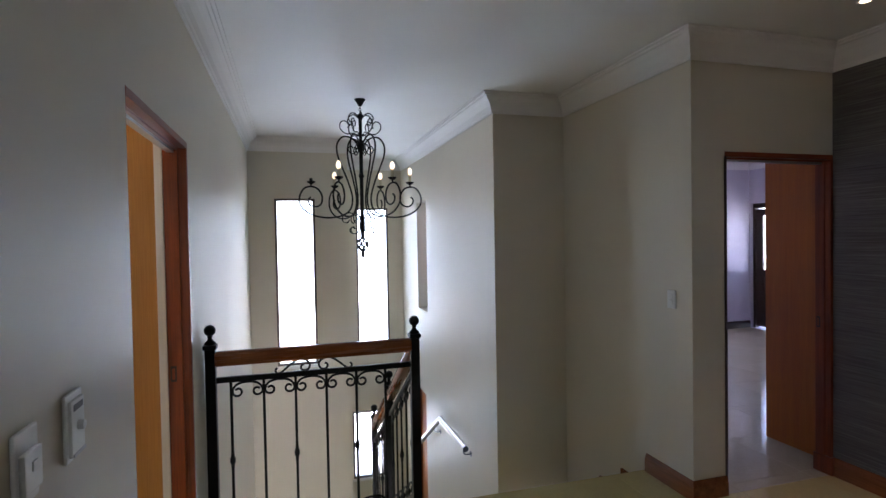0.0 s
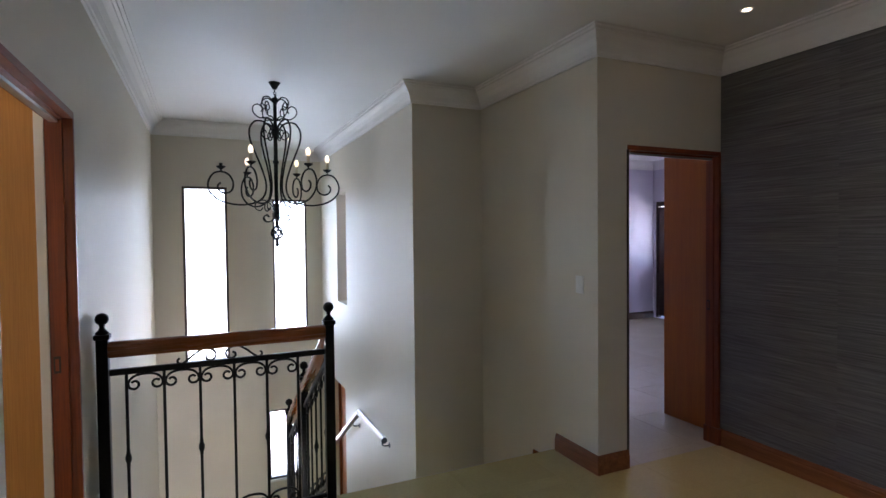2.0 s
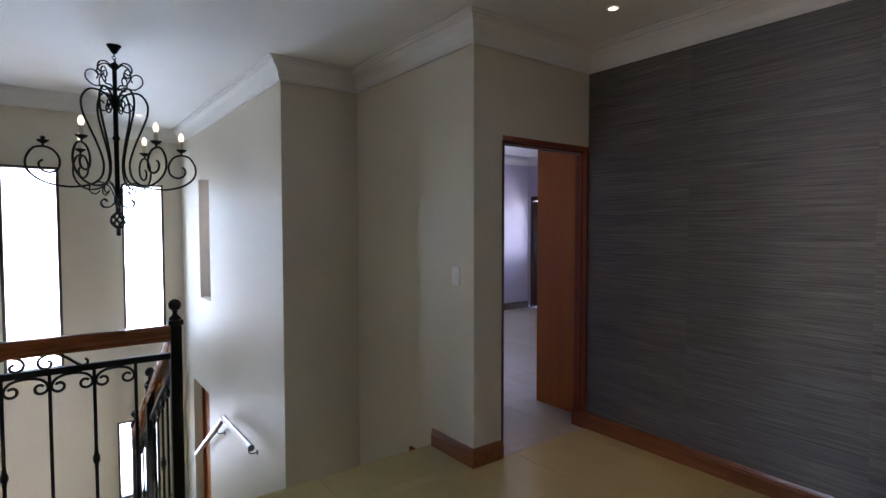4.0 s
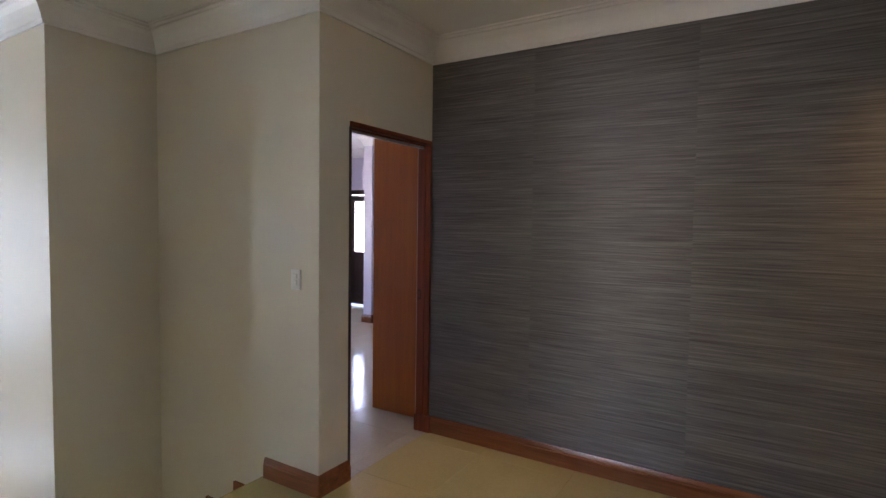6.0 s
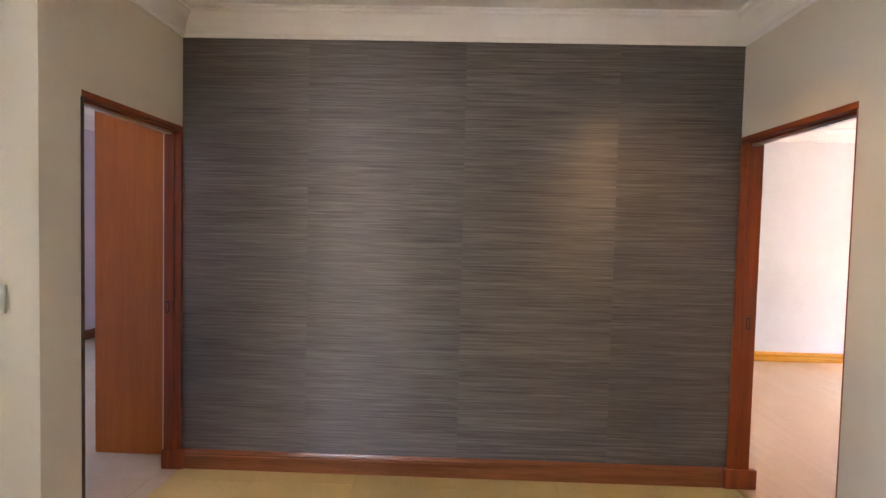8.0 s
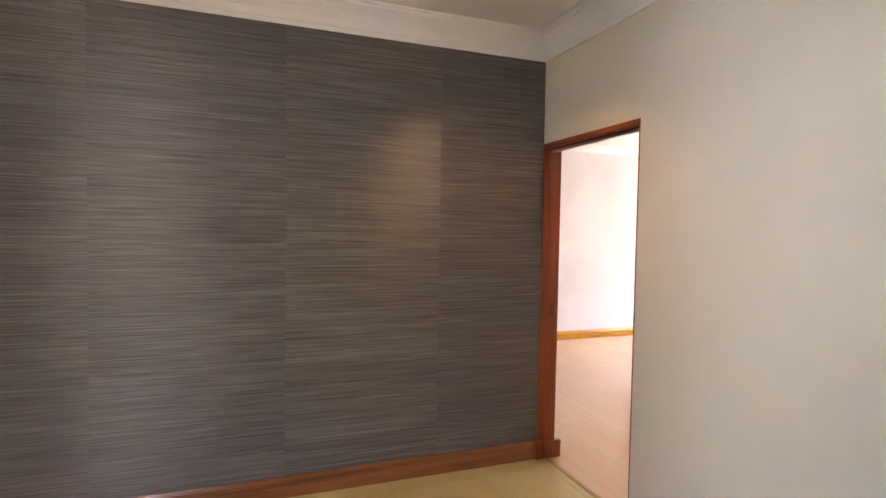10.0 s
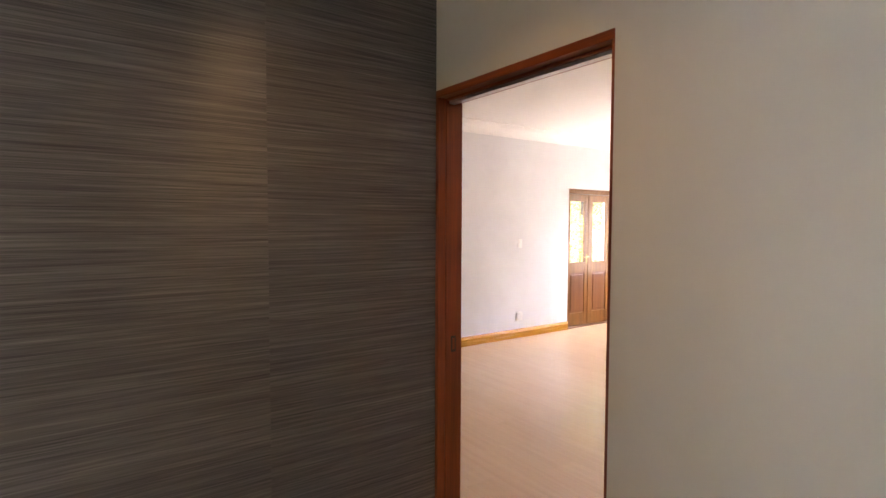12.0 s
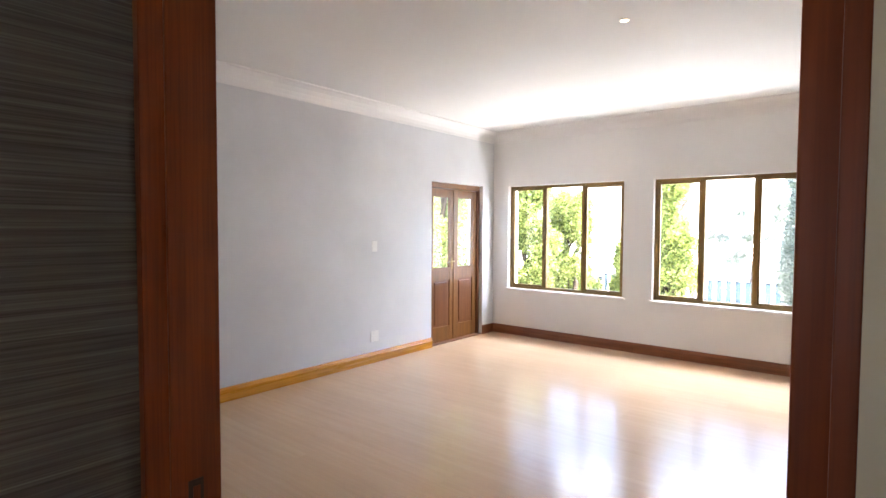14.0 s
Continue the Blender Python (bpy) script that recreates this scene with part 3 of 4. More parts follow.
def knuckle(bm, x, y, z):
    lathe(bm, [(0.006, -0.046), (0.0095, -0.034), (0.008, -0.028), (0.0145, -0.009), (0.0145, 0.009), (0.008, 0.028), (0.0095, 0.034), (0.006, 0.046)], 8, (x, y, z))


bal = thing("landing_balustrade", (0, 0, 0), "black wrought iron balustrade with scrolls and a polished timber handrail", "balustrade")
BYL = 0.40
PL, PR = -3.815, -2.715
newel(bal, (PL, BYL, 0), 1.05)
newel(bal, (PR, BYL, 0), 1.036, -0.3)
part("handrail", boxed(PL + 0.02, PR - 0.02, BYL - 0.032, BYL + 0.032, 0.945, 1.022, 0.016), M_RAIL, bal, "polished timber handrail", True)
part("top_bar", boxed(PL + 0.02, PR - 0.02, BYL - 0.011, BYL + 0.011, 0.855, 0.885, 0.002), M_IRON, bal)
part("bottom_bar", boxed(PL + 0.02, PR - 0.02, BYL - 0.010, BYL + 0.010, 0.030, 0.052, 0.002), M_IRON, bal)
xs = [-3.718 + 0.1655 * i for i in range(6)]
for i, x in enumerate(xs):
    bm = boxed(x - 0.007, x + 0.007, BYL - 0.007, BYL + 0.007, 0.04, 0.86, 0.001)
    if i % 2 == 0:
        knuckle(bm, x, BYL, 0.435)
    part("baluster", bm, M_IRON, bal)
for a, b in zip(xs, xs[1:]):
    bm = bmesh.new()
    c_scroll(bm, a, b, 0.850, lambda u, v: (u, BYL, v))
    part("scroll", bm, M_IRON, bal, smooth=True)
    bm = bmesh.new()
    c_scroll(bm, a, b, 0.128, lambda u, v: (u, BYL, v))
    part("scroll", bm, M_IRON, bal, smooth=True)
CREST = [(0.196, 0.889), (0.206, 0.876), (0.200, 0.862), (0.182, 0.860), (0.158, 0.876), (0.122, 0.906), (0.084, 0.926), (0.046, 0.921), (0.025, 0.899), (0.029, 0.875), (0.050, 0.863), (0.069, 0.872), (0.071, 0.889), (0.057, 0.897)]
for s in (-1, 1):
    bm = bmesh.new()
    tube(bm, smooth_line([(-3.285 + s * u, BYL, v + 0.022) for u, v in CREST], 4), 0.0064, 6)
    part("crest_scroll", bm, M_IRON, bal, smooth=True)

# sloping balustrade down the stair
sbal = thing("stair_balustrade", (0, 0, 0), "black wrought iron stair balustrade with a sloping timber handrail", "balustrade")
SLOPE = -RISE / GO
SXB = PR


def zs(y, above):
    return above + SLOPE * (y - BYL)


for yy in (1.27, 2.06):
    newel(sbal, (SXB, yy, zs(yy, 0.0) + 0.02), 1.03, -0.12)


def sloped(bm, y0, y1, x, half, top, low):
    v = [bm.verts.new((xx, yy, zs(yy, hh))) for xx in (x - half, x + half) for yy, hh in ((y0, low), (y1, low), (y1, top), (y0, top))]
    for f in ((0, 1, 2, 3), (7, 6, 5, 4), (0, 4, 5, 1), (1, 5, 6, 2), (2, 6, 7, 3), (3, 7, 4, 0)):
        bm.faces.new([v[k] for k in f])
    return bm


for y0, y1 in ((BYL + 0.02, 1.245), (1.295, 2.04)):
    tilt = math.atan(SLOPE)
    length = (y1 - y0) / math.cos(tilt)
    hr = part("handrail", boxed(-0.032, 0.032, 0, length, -0.034, 0.034, 0.014), M_RAIL_Y, sbal, "polished timber handrail", True)
    hr.matrix_basis = Matrix.LocRotScale((SXB, y0, zs(y0, 0.962)), Euler((tilt, 0, 0)), None)
    part("top_bar", sloped(bmesh.new(), y0, y1, SXB, 0.011, 0.85, 0.82), M_IRON, sbal)
    part("bottom_bar", sloped(bmesh.new(), y0, y1, SXB, 0.010, 0.12, 0.095), M_IRON, sbal)
    n = 5
    ys = [y0 + (y1 - y0) * (i + 0.5) / n for i in range(n)]
    for i, yy in enumerate(ys):
        bm = boxed(SXB - 0.006, SXB + 0.006, yy - 0.006, yy + 0.006, zs(yy, 0.10), zs(yy, 0.83), 0.001)
        if i % 2 == 0:
            knuckle(bm, SXB, yy, zs(yy, 0.43))
        part("baluster", bm, M_IRON, sbal)
    for a, b in zip(ys, ys[1:]):
        for zt in (0.815, 0.20):
            bm = bmesh.new()
            c_scroll(bm, a, b, zt, lambda u, v: (SXB, u, v + SLOPE * (u - BYL)))
            part("scroll", bm, M_IRON, sbal, smooth=True)

# steel wall rail of the stair
rail = thing("wall_handrail", (RX - 0.075, 2.15, -0.42), "brushed steel handrail on the stair wall, level then sloping", "handrail")
bm = bmesh.new()
tube(bm, [(0, 0, 0), (0, 0.90, 0)], 0.029, 14)
part("level_tube", bm, M_STEEL, rail, smooth=False)
bm = bmesh.new()
tube(bm, [(0, 0.885, 0.006), (0, 2.15, -0.80)], 0.029, 14)
part("sloping_tube", bm, M_STEEL, rail)
part("end_cap", lathe(bmesh.new(), [(0.0, -0.002), (0.0295, -0.002), (0.0295, 0.004), (0, 0.004)], 14), M_PLASTIC_DARK, rail).matrix_basis = pose(0, 0, 0, 90, 0, 0)
for yy, zz in ((0.06, -0.024), (1.15, -0.19)):
    bm = bmesh.new()
    tube(bm, smooth_line([(0, yy, zz), (0, yy, zz - 0.04), (0.03, yy, zz - 0.055), (0.072, yy, zz - 0.055)], 4), 0.006, 8)
    lathe(bm, [(0.0, 0), (0.026, 0), (0.026, 0.005), (0.0, 0.005)], 12)
    for v in list(bm.verts)[-26:]:
        v.co = Vector((0.074 - v.co.z, yy + v.co.x, zz - 0.055 + v.co.y))
    part("bracket", bm, M_PLASTIC_DARK, rail, "dark metal bracket")


# ---- slim stairwell windows ----
def slim_window(name, axis, plane, span, z0, z1, label, glass=M_FROST):
    """A narrow fixed window set deep in its opening."""
    base = thing(name, (0, 0, 0), label, "window", kind="structure")
    a0, a1 = span
    p0, p1 = plane

    def bx(a, b, p, q, z, w, bev=0.0015):
        return boxed(a, b, p, q, z, w, bev) if axis == 1 else boxed(p, q, a, b, z, w, bev)

    f = 0.026
    for a, b, z, w in ((a0, a0 + f, z0, z1), (a1 - f, a1, z0, z1), (a0 + f, a1 - f, z0, z0 + f), (a0 + f, a1 - f, z1 - f, z1)):
        part("window_frame", bx(a, b, p0, p1, z, w), M_DARK_DOOR, base)
    m = (p0 + p1) / 2
    pane = part("pane", bx(a0 + f, a1 - f, m - 0.003, m + 0.003, z0 + f, z1 - f, 0.0), glass, base)
    pane.visible_shadow = False
    return base


slim_window("window_1", 1, (FY1 - 0.004, FY1 + 0.036), W1[:2], W1[2], W1[3], "tall slim window with a thin dark brown frame, overexposed")
slim_window("window_2", 1, (FY2 - 0.004, FY2 + 0.036), W2[:2], W2[2], W2[3], "tall slim window with a thin dark brown frame, overexposed")
slim_window("window_3", 0, (RX + 0.22, RX + 0.26), W3[:2], W3[2], W3[3], "slim window deep in the stair wall")
slim_window("window_4", 1, (FY2 - 0.004, FY2 + 0.036), W4[:2], W4[2], W4[3], "low window lighting the foot of the stair")
for n, (w, yy) in {"sill_a": (W1, FY1), "sill_b": (W2, FY2), "sill_c": (W4, FY2)}.items():
    tagged(part("window_sill", boxed(w[0] - 0.02, w[1] + 0.02, yy - 0.03, yy - 0.001, w[2] - 0.035, w[2] - 0.001, 0.004), M_CORNICE), "white plastered window sill", "sill", kind="structure")
low_door = thing("low_door", (RX + 0.12, 3.97, LOW), "orange-brown timber door at the foot of the stair", "door", kind="structure")
part("leaf", boxed(0, 0.04, 0.04, 0.75, 0.0, 1.97, 0.003), M_PANEL, low_door)
part("frame", boxed(-0.03, 0.06, 0, 0.04, 0, 2.0, 0.003), M_DOOR, low_door)
part("frame", boxed(-0.03, 0.06, 0.75, 0.79, 0, 2.0, 0.003), M_DOOR, low_door)
structure("wall_behind_low_door", grid_wall(0, RX + 0.30, RX + 0.35, 3.6, 5.1, LOW - 0.2, 0.2), M_WALL, "plain wall behind the low door")


# ---- chandelier ----
def chandelier(loc, phase):
    ch = thing("chandelier", loc, "black wrought iron candle chandelier with scrolled arms, one bulb missing", "chandelier")
    # heights are below the ceiling rose
    part("ceiling_rose", lathe(bmesh.new(), [(0.0, -0.058), (0.014, -0.056), (0.020, -0.046), (0.034, -0.022), (0.046, -0.006), (0.046, 0.0)], 20), M_IRON, ch, smooth=True)
    bm = bmesh.new()
    for i, z in enumerate((-0.066, -0.086, -0.106)):
        pts = [(0.010 * math.cos(a) * (1 if i % 2 else 0), 0.010 * math.cos(a) * (0 if i % 2 else 1), z + 0.014 * math.sin(a)) for a in [k * math.pi / 5 for k in range(11)]]
        tube(bm, pts, 0.0028, 6)
    part("chain", bm, M_IRON, ch, smooth=True)
    part("stem", lathe(bmesh.new(), [(0.0, -1.16), (0.016, -1.16), (0.016, -0.66), (0.023, -0.655), (0.023, -0.635), (0.016, -0.63), (0.016, -0.44), (0.030, -0.42), (0.034, -0.39), (0.030, -0.36), (0.014, -0.34), (0.014, -0.17), (0.026, -0.15), (0.026, -0.13), (0.008, -0.118), (0.0, -0.118)], 14), M_IRON, ch, smooth=True)
    part("lower_hub", lathe(bmesh.new(), [(0.0, -1.13), (0.018, -1.12), (0.026, -1.09), (0.026, -1.06), (0.016, -1.04), (0.0, -1.035)], 14), M_IRON, ch, smooth=True)
    # twisted basket drop
    bm = bmesh.new()
    for s in (-1, 1):
        for k in range(7):
            pts = []
            for i in range(13):
                u = i / 12
                r = 0.006 + 0.044 * math.sin(math.pi * u)
                a = k * math.pi / 3.5 + s * 1.9 * u
                pts.append((r * math.cos(a), r * math.sin(a), -1.16 - 0.125 * u))
            tube(bm, pts, 0.0048, 5)
    lathe(bm, [(0.0, -1.335), (0.012, -1.33), (0.017, -1.318), (0.011, -1.306), (0.019, -1.296), (0.008, -1.284), (0.0, -1.282)], 12)
    part("basket_drop", bm, M_IRON, ch, smooth=True)
    arm = [(0.020, -0.40), (0.055, -0.345), (0.105, -0.318), (0.160, -0.325), (0.198, -0.385), (0.195, -0.47), (0.160, -0.57), (0.110, -0.70), (0.078, -0.83), (0.100, -0.93), (0.180, -0.982), (0.300, -0.995), (0.420, -0.965), (0.497, -0.90), (0.510, -0.825), (0.475, -0.755), (0.420, -0.735), (0.362, -0.755), (0.328, -0.815), (0.338, -0.880), (0.385, -0.905), (0.430, -0.885), (0.440, -0.845), (0.418, -0.822)]
    top_curls = [[(0.016, -0.16), (0.055, -0.125), (0.100, -0.135), (0.118, -0.175), (0.095, -0.205), (0.068, -0.190)], [(0.018, -0.31), (0.06, -0.285), (0.12, -0.292), (0.168, -0.25), (0.165, -0.20), (0.128, -0.185), (0.098, -0.215), (0.108, -0.245)]]
    mid_curl = [(0.022, -0.38), (0.05, -0.45), (0.085, -0.455), (0.105, -0.42), (0.085, -0.39), (0.065, -0.41)]
    low_curls = [[(0.018, -1.06), (0.045, -0.99), (0.10, -0.955), (0.155, -0.975), (0.165, -1.02), (0.130, -1.04), (0.105, -1.015)], [(0.018, -1.09), (0.05, -1.125), (0.095, -1.13), (0.118, -1.10), (0.095, -1.075), (0.07, -1.09)]]
    for k in range(6):
        a = phase + k * math.pi / 3
        c, s = math.cos(a), math.sin(a)

        def place(line, per=5, c=c, s=s):
            return smooth_line([(r * c, r * s, z) for r, z in line], per)

        bm = bmesh.new()
        tube(bm, place(arm), 0.0072, 7)
        p = part("arm", bm, M_IRON, ch, smooth=True)
        part("cup", lathe(bmesh.new(), [(0.0, -0.735), (0.006, -0.735), (0.007, -0.718), (0.030, -0.704), (0.036, -0.694), (0.034, -0.692), (0.012, -0.700), (0.0, -0.700)], 14, (0.415 * c, 0.415 * s, 0)), M_IRON, p, smooth=True)
        sleeve_top = -0.632 if k != 3 else -0.668
        part("candle_sleeve", lathe(bmesh.new(), [(0.0, -0.700), (0.0125, -0.700), (0.0125, sleeve_top), (0.0, sleeve_top)], 12, (0.415 * c, 0.415 * s, 0)), M_SLEEVE if k != 3 else M_IRON, p)
        if k != 3:
            part("bulb", lathe(bmesh.new(), [(0.0, -0.634), (0.010, -0.631), (0.0175, -0.616), (0.019, -0.605), (0.016, -0.589), (0.0095, -0.576), (0.004, -0.570), (0.0, -0.569)], 14, (0.415 * c, 0.415 * s, 0)), M_BULB, p, "lit candle bulb", True)
        for line in top_curls + [mid_curl] + low_curls:
            bm = bmesh.new()
            b2 = a + math.pi / 6 if line is top_curls[0] or line is low_curls[1] else a
            tube(bm, smooth_line([(r * math.cos(b2), r * math.sin(b2), z) for r, z in line], 5), 0.0050, 6)
            part("scroll", bm, M_IRON, ch, smooth=True)
    return ch


chandelier((-2.807, 1.89, H), radians(-2))


# ---- downlights ----
def downlight(loc):
    d = thing("downlight", loc, "small recessed ceiling downlight with a white ring, lit", "downlight", "recessed downlights")
    part("ring", lathe(bmesh.new(), [(0.024, -0.004), (0.034, -0.004), (0.036, 0.0), (0.024, 0.0)], 24), M_PLASTIC, d, smooth=True)
    part("lens", lathe(bmesh.new(), [(0.0, -0.0065), (0.019, -0.0065), (0.024, -0.004), (0.024, 0.0), (0.0, 0.0)], 20), M_LENS, d, "lit warm lens")
    return d


for p in SPOTS:
    downlight(p)


# ---- switches and sockets, built facing +x at the origin ----
def rounded_plate(w, h, d, bev=0.004):
    return boxed(0, d, -w / 2, w / 2, -h / 2, h / 2, bev)


def light_switch(m, label, w=0.072, h=0.115, rockers=2):
    s = thing("light_switch", (0, 0, 0), label, "switch")
    s.matrix_basis = m
    part("plate", rounded_plate(w, h, 0.010), M_PLASTIC, s)
    for k in range(rockers):
        part("rocker", boxed(0.008, 0.014, -0.014, 0.014, 0.004 - k * 0.036, 0.034 - k * 0.036, 0.002), M_PLASTIC, s)
    return s


light_switch(pose(PX - 0.0005, 0.17, 1.193, 0, 0, 180), "white plastic light switch on the cream wall")
light_switch(pose(BX - 0.0005, -6.925, 1.262, 0, 0, 180), "white plastic light switch on the pale grey wall", rockers=1)
sock = thing("wall_socket", (0, 0, 0), "white plastic power socket above the golden skirting", "socket")
sock.matrix_basis = pose(BX - 0.0005, -6.925, 0.285, 0, 0, 180)
part("plate", rounded_plate(0.115, 0.115, 0.010), M_PLASTIC, sock)
part("socket_face", boxed(0.009, 0.013, -0.03, 0.03, -0.035, 0.015, 0.002), M_PLASTIC, sock)
part("rocker", boxed(0.009, 0.015, -0.03, -0.008, 0.025, 0.043, 0.002), M_PLASTIC, sock)

isolator = thing("isolator_switch", (WX + 0.0005, -1.325, 1.225), "white wall isolator with a clear front and a round knob", "switch")
part("box", boxed(0, 0.008, -0.044, 0.044, -0.070, 0.070, 0.004), M_PLASTIC, isolator)
cov = part("cover", boxed(0.007, 0.015, -0.035, 0.035, -0.060, 0.056, 0.003), M_PLASTIC, isolator)
part("knob", lathe(bmesh.new(), [(0.0, 0.0), (0.011, 0.0), (0.010, 0.012), (0.0, 0.014)], 14), M_PLASTIC, cov).matrix_basis = pose(0.0145, 0.0, 0.0, 0, 90, 0)
part("lower_trim", boxed(0.0145, 0.0175, -0.032, 0.032, -0.060, -0.053, 0.001), M_ALU, cov, "shiny trim strip")
part("label_bar", boxed(0.0145, 0.016, -0.024, 0.024, 0.034, 0.047, 0.0), M_PLASTIC_DARK, cov)
second = thing("timer_switch", (WX + 0.0005, -1.535, 1.23), "white wall switch box with a raised square cover", "switch")
part("box", boxed(0, 0.009, -0.043, 0.043, -0.071, 0.059, 0.005), M_PLASTIC, second)
cov = part("cover", boxed(0.008, 0.019, -0.033, 0.033, -0.050, 0.022, 0.004), M_PLASTIC, second)
part("button", boxed(0.0185, 0.022, -0.010, 0.010, -0.014, 0.004, 0.002), M_PLASTIC, cov)

# ---- side room: wardrobe and half-glazed door ----
def wardrobe(m, label, veneer):
    """A veneered wardrobe 1.6 m long along x with its back on the line y = 0."""
    ward = thing("wardrobe", (0, 0, 0), label, "wardrobe")
    ward.matrix_basis = m
    part("end_panel", boxed(0, 0.018, 0.0, 0.535, 0.0, 2.30, 0.001), veneer, ward)
    part("end_panel", boxed(1.582, 1.60, 0.0, 0.535, 0.0, 2.30, 0.001), veneer, ward)
    part("back_and_top", box(boxed(0.018, 1.582, 0.0, 0.012, 0.0, 2.30), 0.018, 1.582, 0.012, 0.515, 2.282, 2.30), veneer, ward)
    part("plinth", boxed(0.018, 1.582, 0.48, 0.50, 0.0, 0.08), veneer, ward)
    for k in range(4):
        d = part("door", boxed(0.020 + 0.39 * k, 0.406 + 0.39 * k, 0.517, 0.535, 0.085, 2.28, 0.0015), veneer, ward)
        xk = 0.36 + 0.39 * k if k % 2 == 0 else 0.06 + 0.39 * k
        part("handle", boxed(xk - 0.005, xk + 0.005, 0.535, 0.56, 1.0, 1.13, 0.003), M_STEEL, d)
    return ward


wardrobe(pose(0.16, NY + T, 0), "orange-brown veneer wardrobe standing against the partition", M_PANEL)
wardrobe(pose(WX - T - 0.002, 0.135, 0, 0, 0, 90), "golden-brown veneer wardrobe just inside the west doorway", M_PANEL_PALE)


def glazed_leaf(parent, w, mat, mat_x, panel_mat, e=0.085):
    """A door leaf along +y from the parent's part of the frame: glass above, a raised panel below. Returns the leaf."""
    leaf = part("door_leaf", boxed(-0.02, 0.02, 0, e, 0.01, 1.96, 0.002), mat, parent)
    part("stile", boxed(-0.02, 0.02, w - e, w, 0.01, 1.96, 0.002), mat, leaf)
    for z0, z1 in ((0.01, 0.20), (0.80, 0.95), (1.86, 1.96)):
        part("cross_rail", boxed(-0.019, 0.019, e, w - e, z0, z1, 0.001), mat_x, leaf)
    pane = part("pane", boxed(-0.003, 0.003, e, w - e, 0.95, 1.86), M_GLASS, leaf)
    pane.visible_shadow = False
    bm = boxed(-0.010, 0.010, e, w - e, 0.20, 0.80)
    box(bm, -0.018, 0.018, e + 0.03, w - e - 0.03, 0.23, 0.77, 0.008)
    part("raised_panel", bm, panel_mat, leaf)
    for z0, z1 in ((0.945, 0.957), (1.852, 1.864)):
        part("glazing_bead", boxed(-0.024, -0.012, e, w - e, z0, z1, 0.002), mat_x, leaf)
    return leaf


sdoor = thing("side_door", (SX + 0.10, SD[0], 0), "dark timber door with a glazed upper half", "door")
for y0, y1 in ((0, 0.04), (0.88, 0.92)):
    part("frame", boxed(-0.04, 0.04, y0, y1, 0, 2.08, 0.002), M_DARK_DOOR, sdoor)
part("frame", boxed(-0.04, 0.04, 0.04, 0.88, 2.0, 2.08, 0.002), M_DARK_DOOR, sdoor)
leaf = glazed_leaf(sdoor, 0.83, M_DARK_DOOR, M_DARK_DOOR, M_DARK_DOOR, 0.12)
leaf.location = (0, 0.045, 0.02)
for z in (1.02, 1.06):
    part("glazing_bar", boxed(-0.012, 0.012, 0.12, 0.71, z - 0.004, z + 0.004), M_DARK_DOOR, leaf)

# ---- bright room: windows and double door ----
def casement(name, span, label):
    """A timber window of three lights with two mullions."""
    x0, x1, z0, z1 = span
    w = thing(name, (0, 0, 0), label, "window", kind="structure")
    ya, yb = BY - 0.125, BY - 0.06
    f = 0.036
    third = (x1 - x0) / 3
    part("window_frame", boxed(x0, x1, ya, yb, z1 - f, z1, 0.003), M_FRAME_X, w)
    part("window_frame", boxed(x0, x1, ya, yb, z0, z0 + f, 0.003), M_FRAME_X, w)
    for k in range(4):
        x = x0 + third * k
        a = x if k == 0 else (x - f if k == 3 else x - f * 0.62)
        b = x + f if k == 0 else (x if k == 3 else x + f * 0.62)
        part("window_frame" if k in (0, 3) else "mullion", boxed(a, b, ya, yb, z0 + f, z1 - f, 0.003), M_FRAME, w)
    for k in range(3):
        a, b = x0 + third * k + f * (1.0 if k == 0 else 0.62), x0 + third * (k + 1) - f * (1.0 if k == 2 else 0.62)
        if k != 1:
            s = 0.022
            for q in ((a, a + s, z0 + f, z1 - f), (b - s, b, z0 + f, z1 - f)):
                part("sash_stile", boxed(q[0], q[1], ya + 0.012, yb - 0.008, q[2], q[3], 0.002), M_FRAME, w)
            for q in ((z0 + f, z0 + f + s), (z1 - f - s, z1 - f)):
                part("sash_rail", boxed(a + s, b - s, ya + 0.012, yb - 0.008, q[0], q[1], 0.002), M_FRAME_X, w)
            stay = part("window_stay", boxed((a + b) / 2 - 0.01, (a + b) / 2 + 0.11, yb - 0.006, yb + 0.006, z0 + f + 0.012, z0 + f + 0.022, 0.002), M_BRASS, w, "brass window stay")
        pane = part("pane", boxed(a, b, (ya + yb) / 2 - 0.002, (ya + yb) / 2 + 0.002, z0 + f, z1 - f), M_GLASS, w)
        pane.visible_shadow = False
    part("window_sill", boxed(x0 - 0.03, x1 + 0.03, yb, BY + 0.02, z0 - 0.03, z0 - 0.001, 0.006), M_CORNICE, w, "white plastered sill")
    return w


casement("window_5", WA, "golden-brown timber window of three lights")
casement("window_6", WB, "golden-brown timber window of three lights")

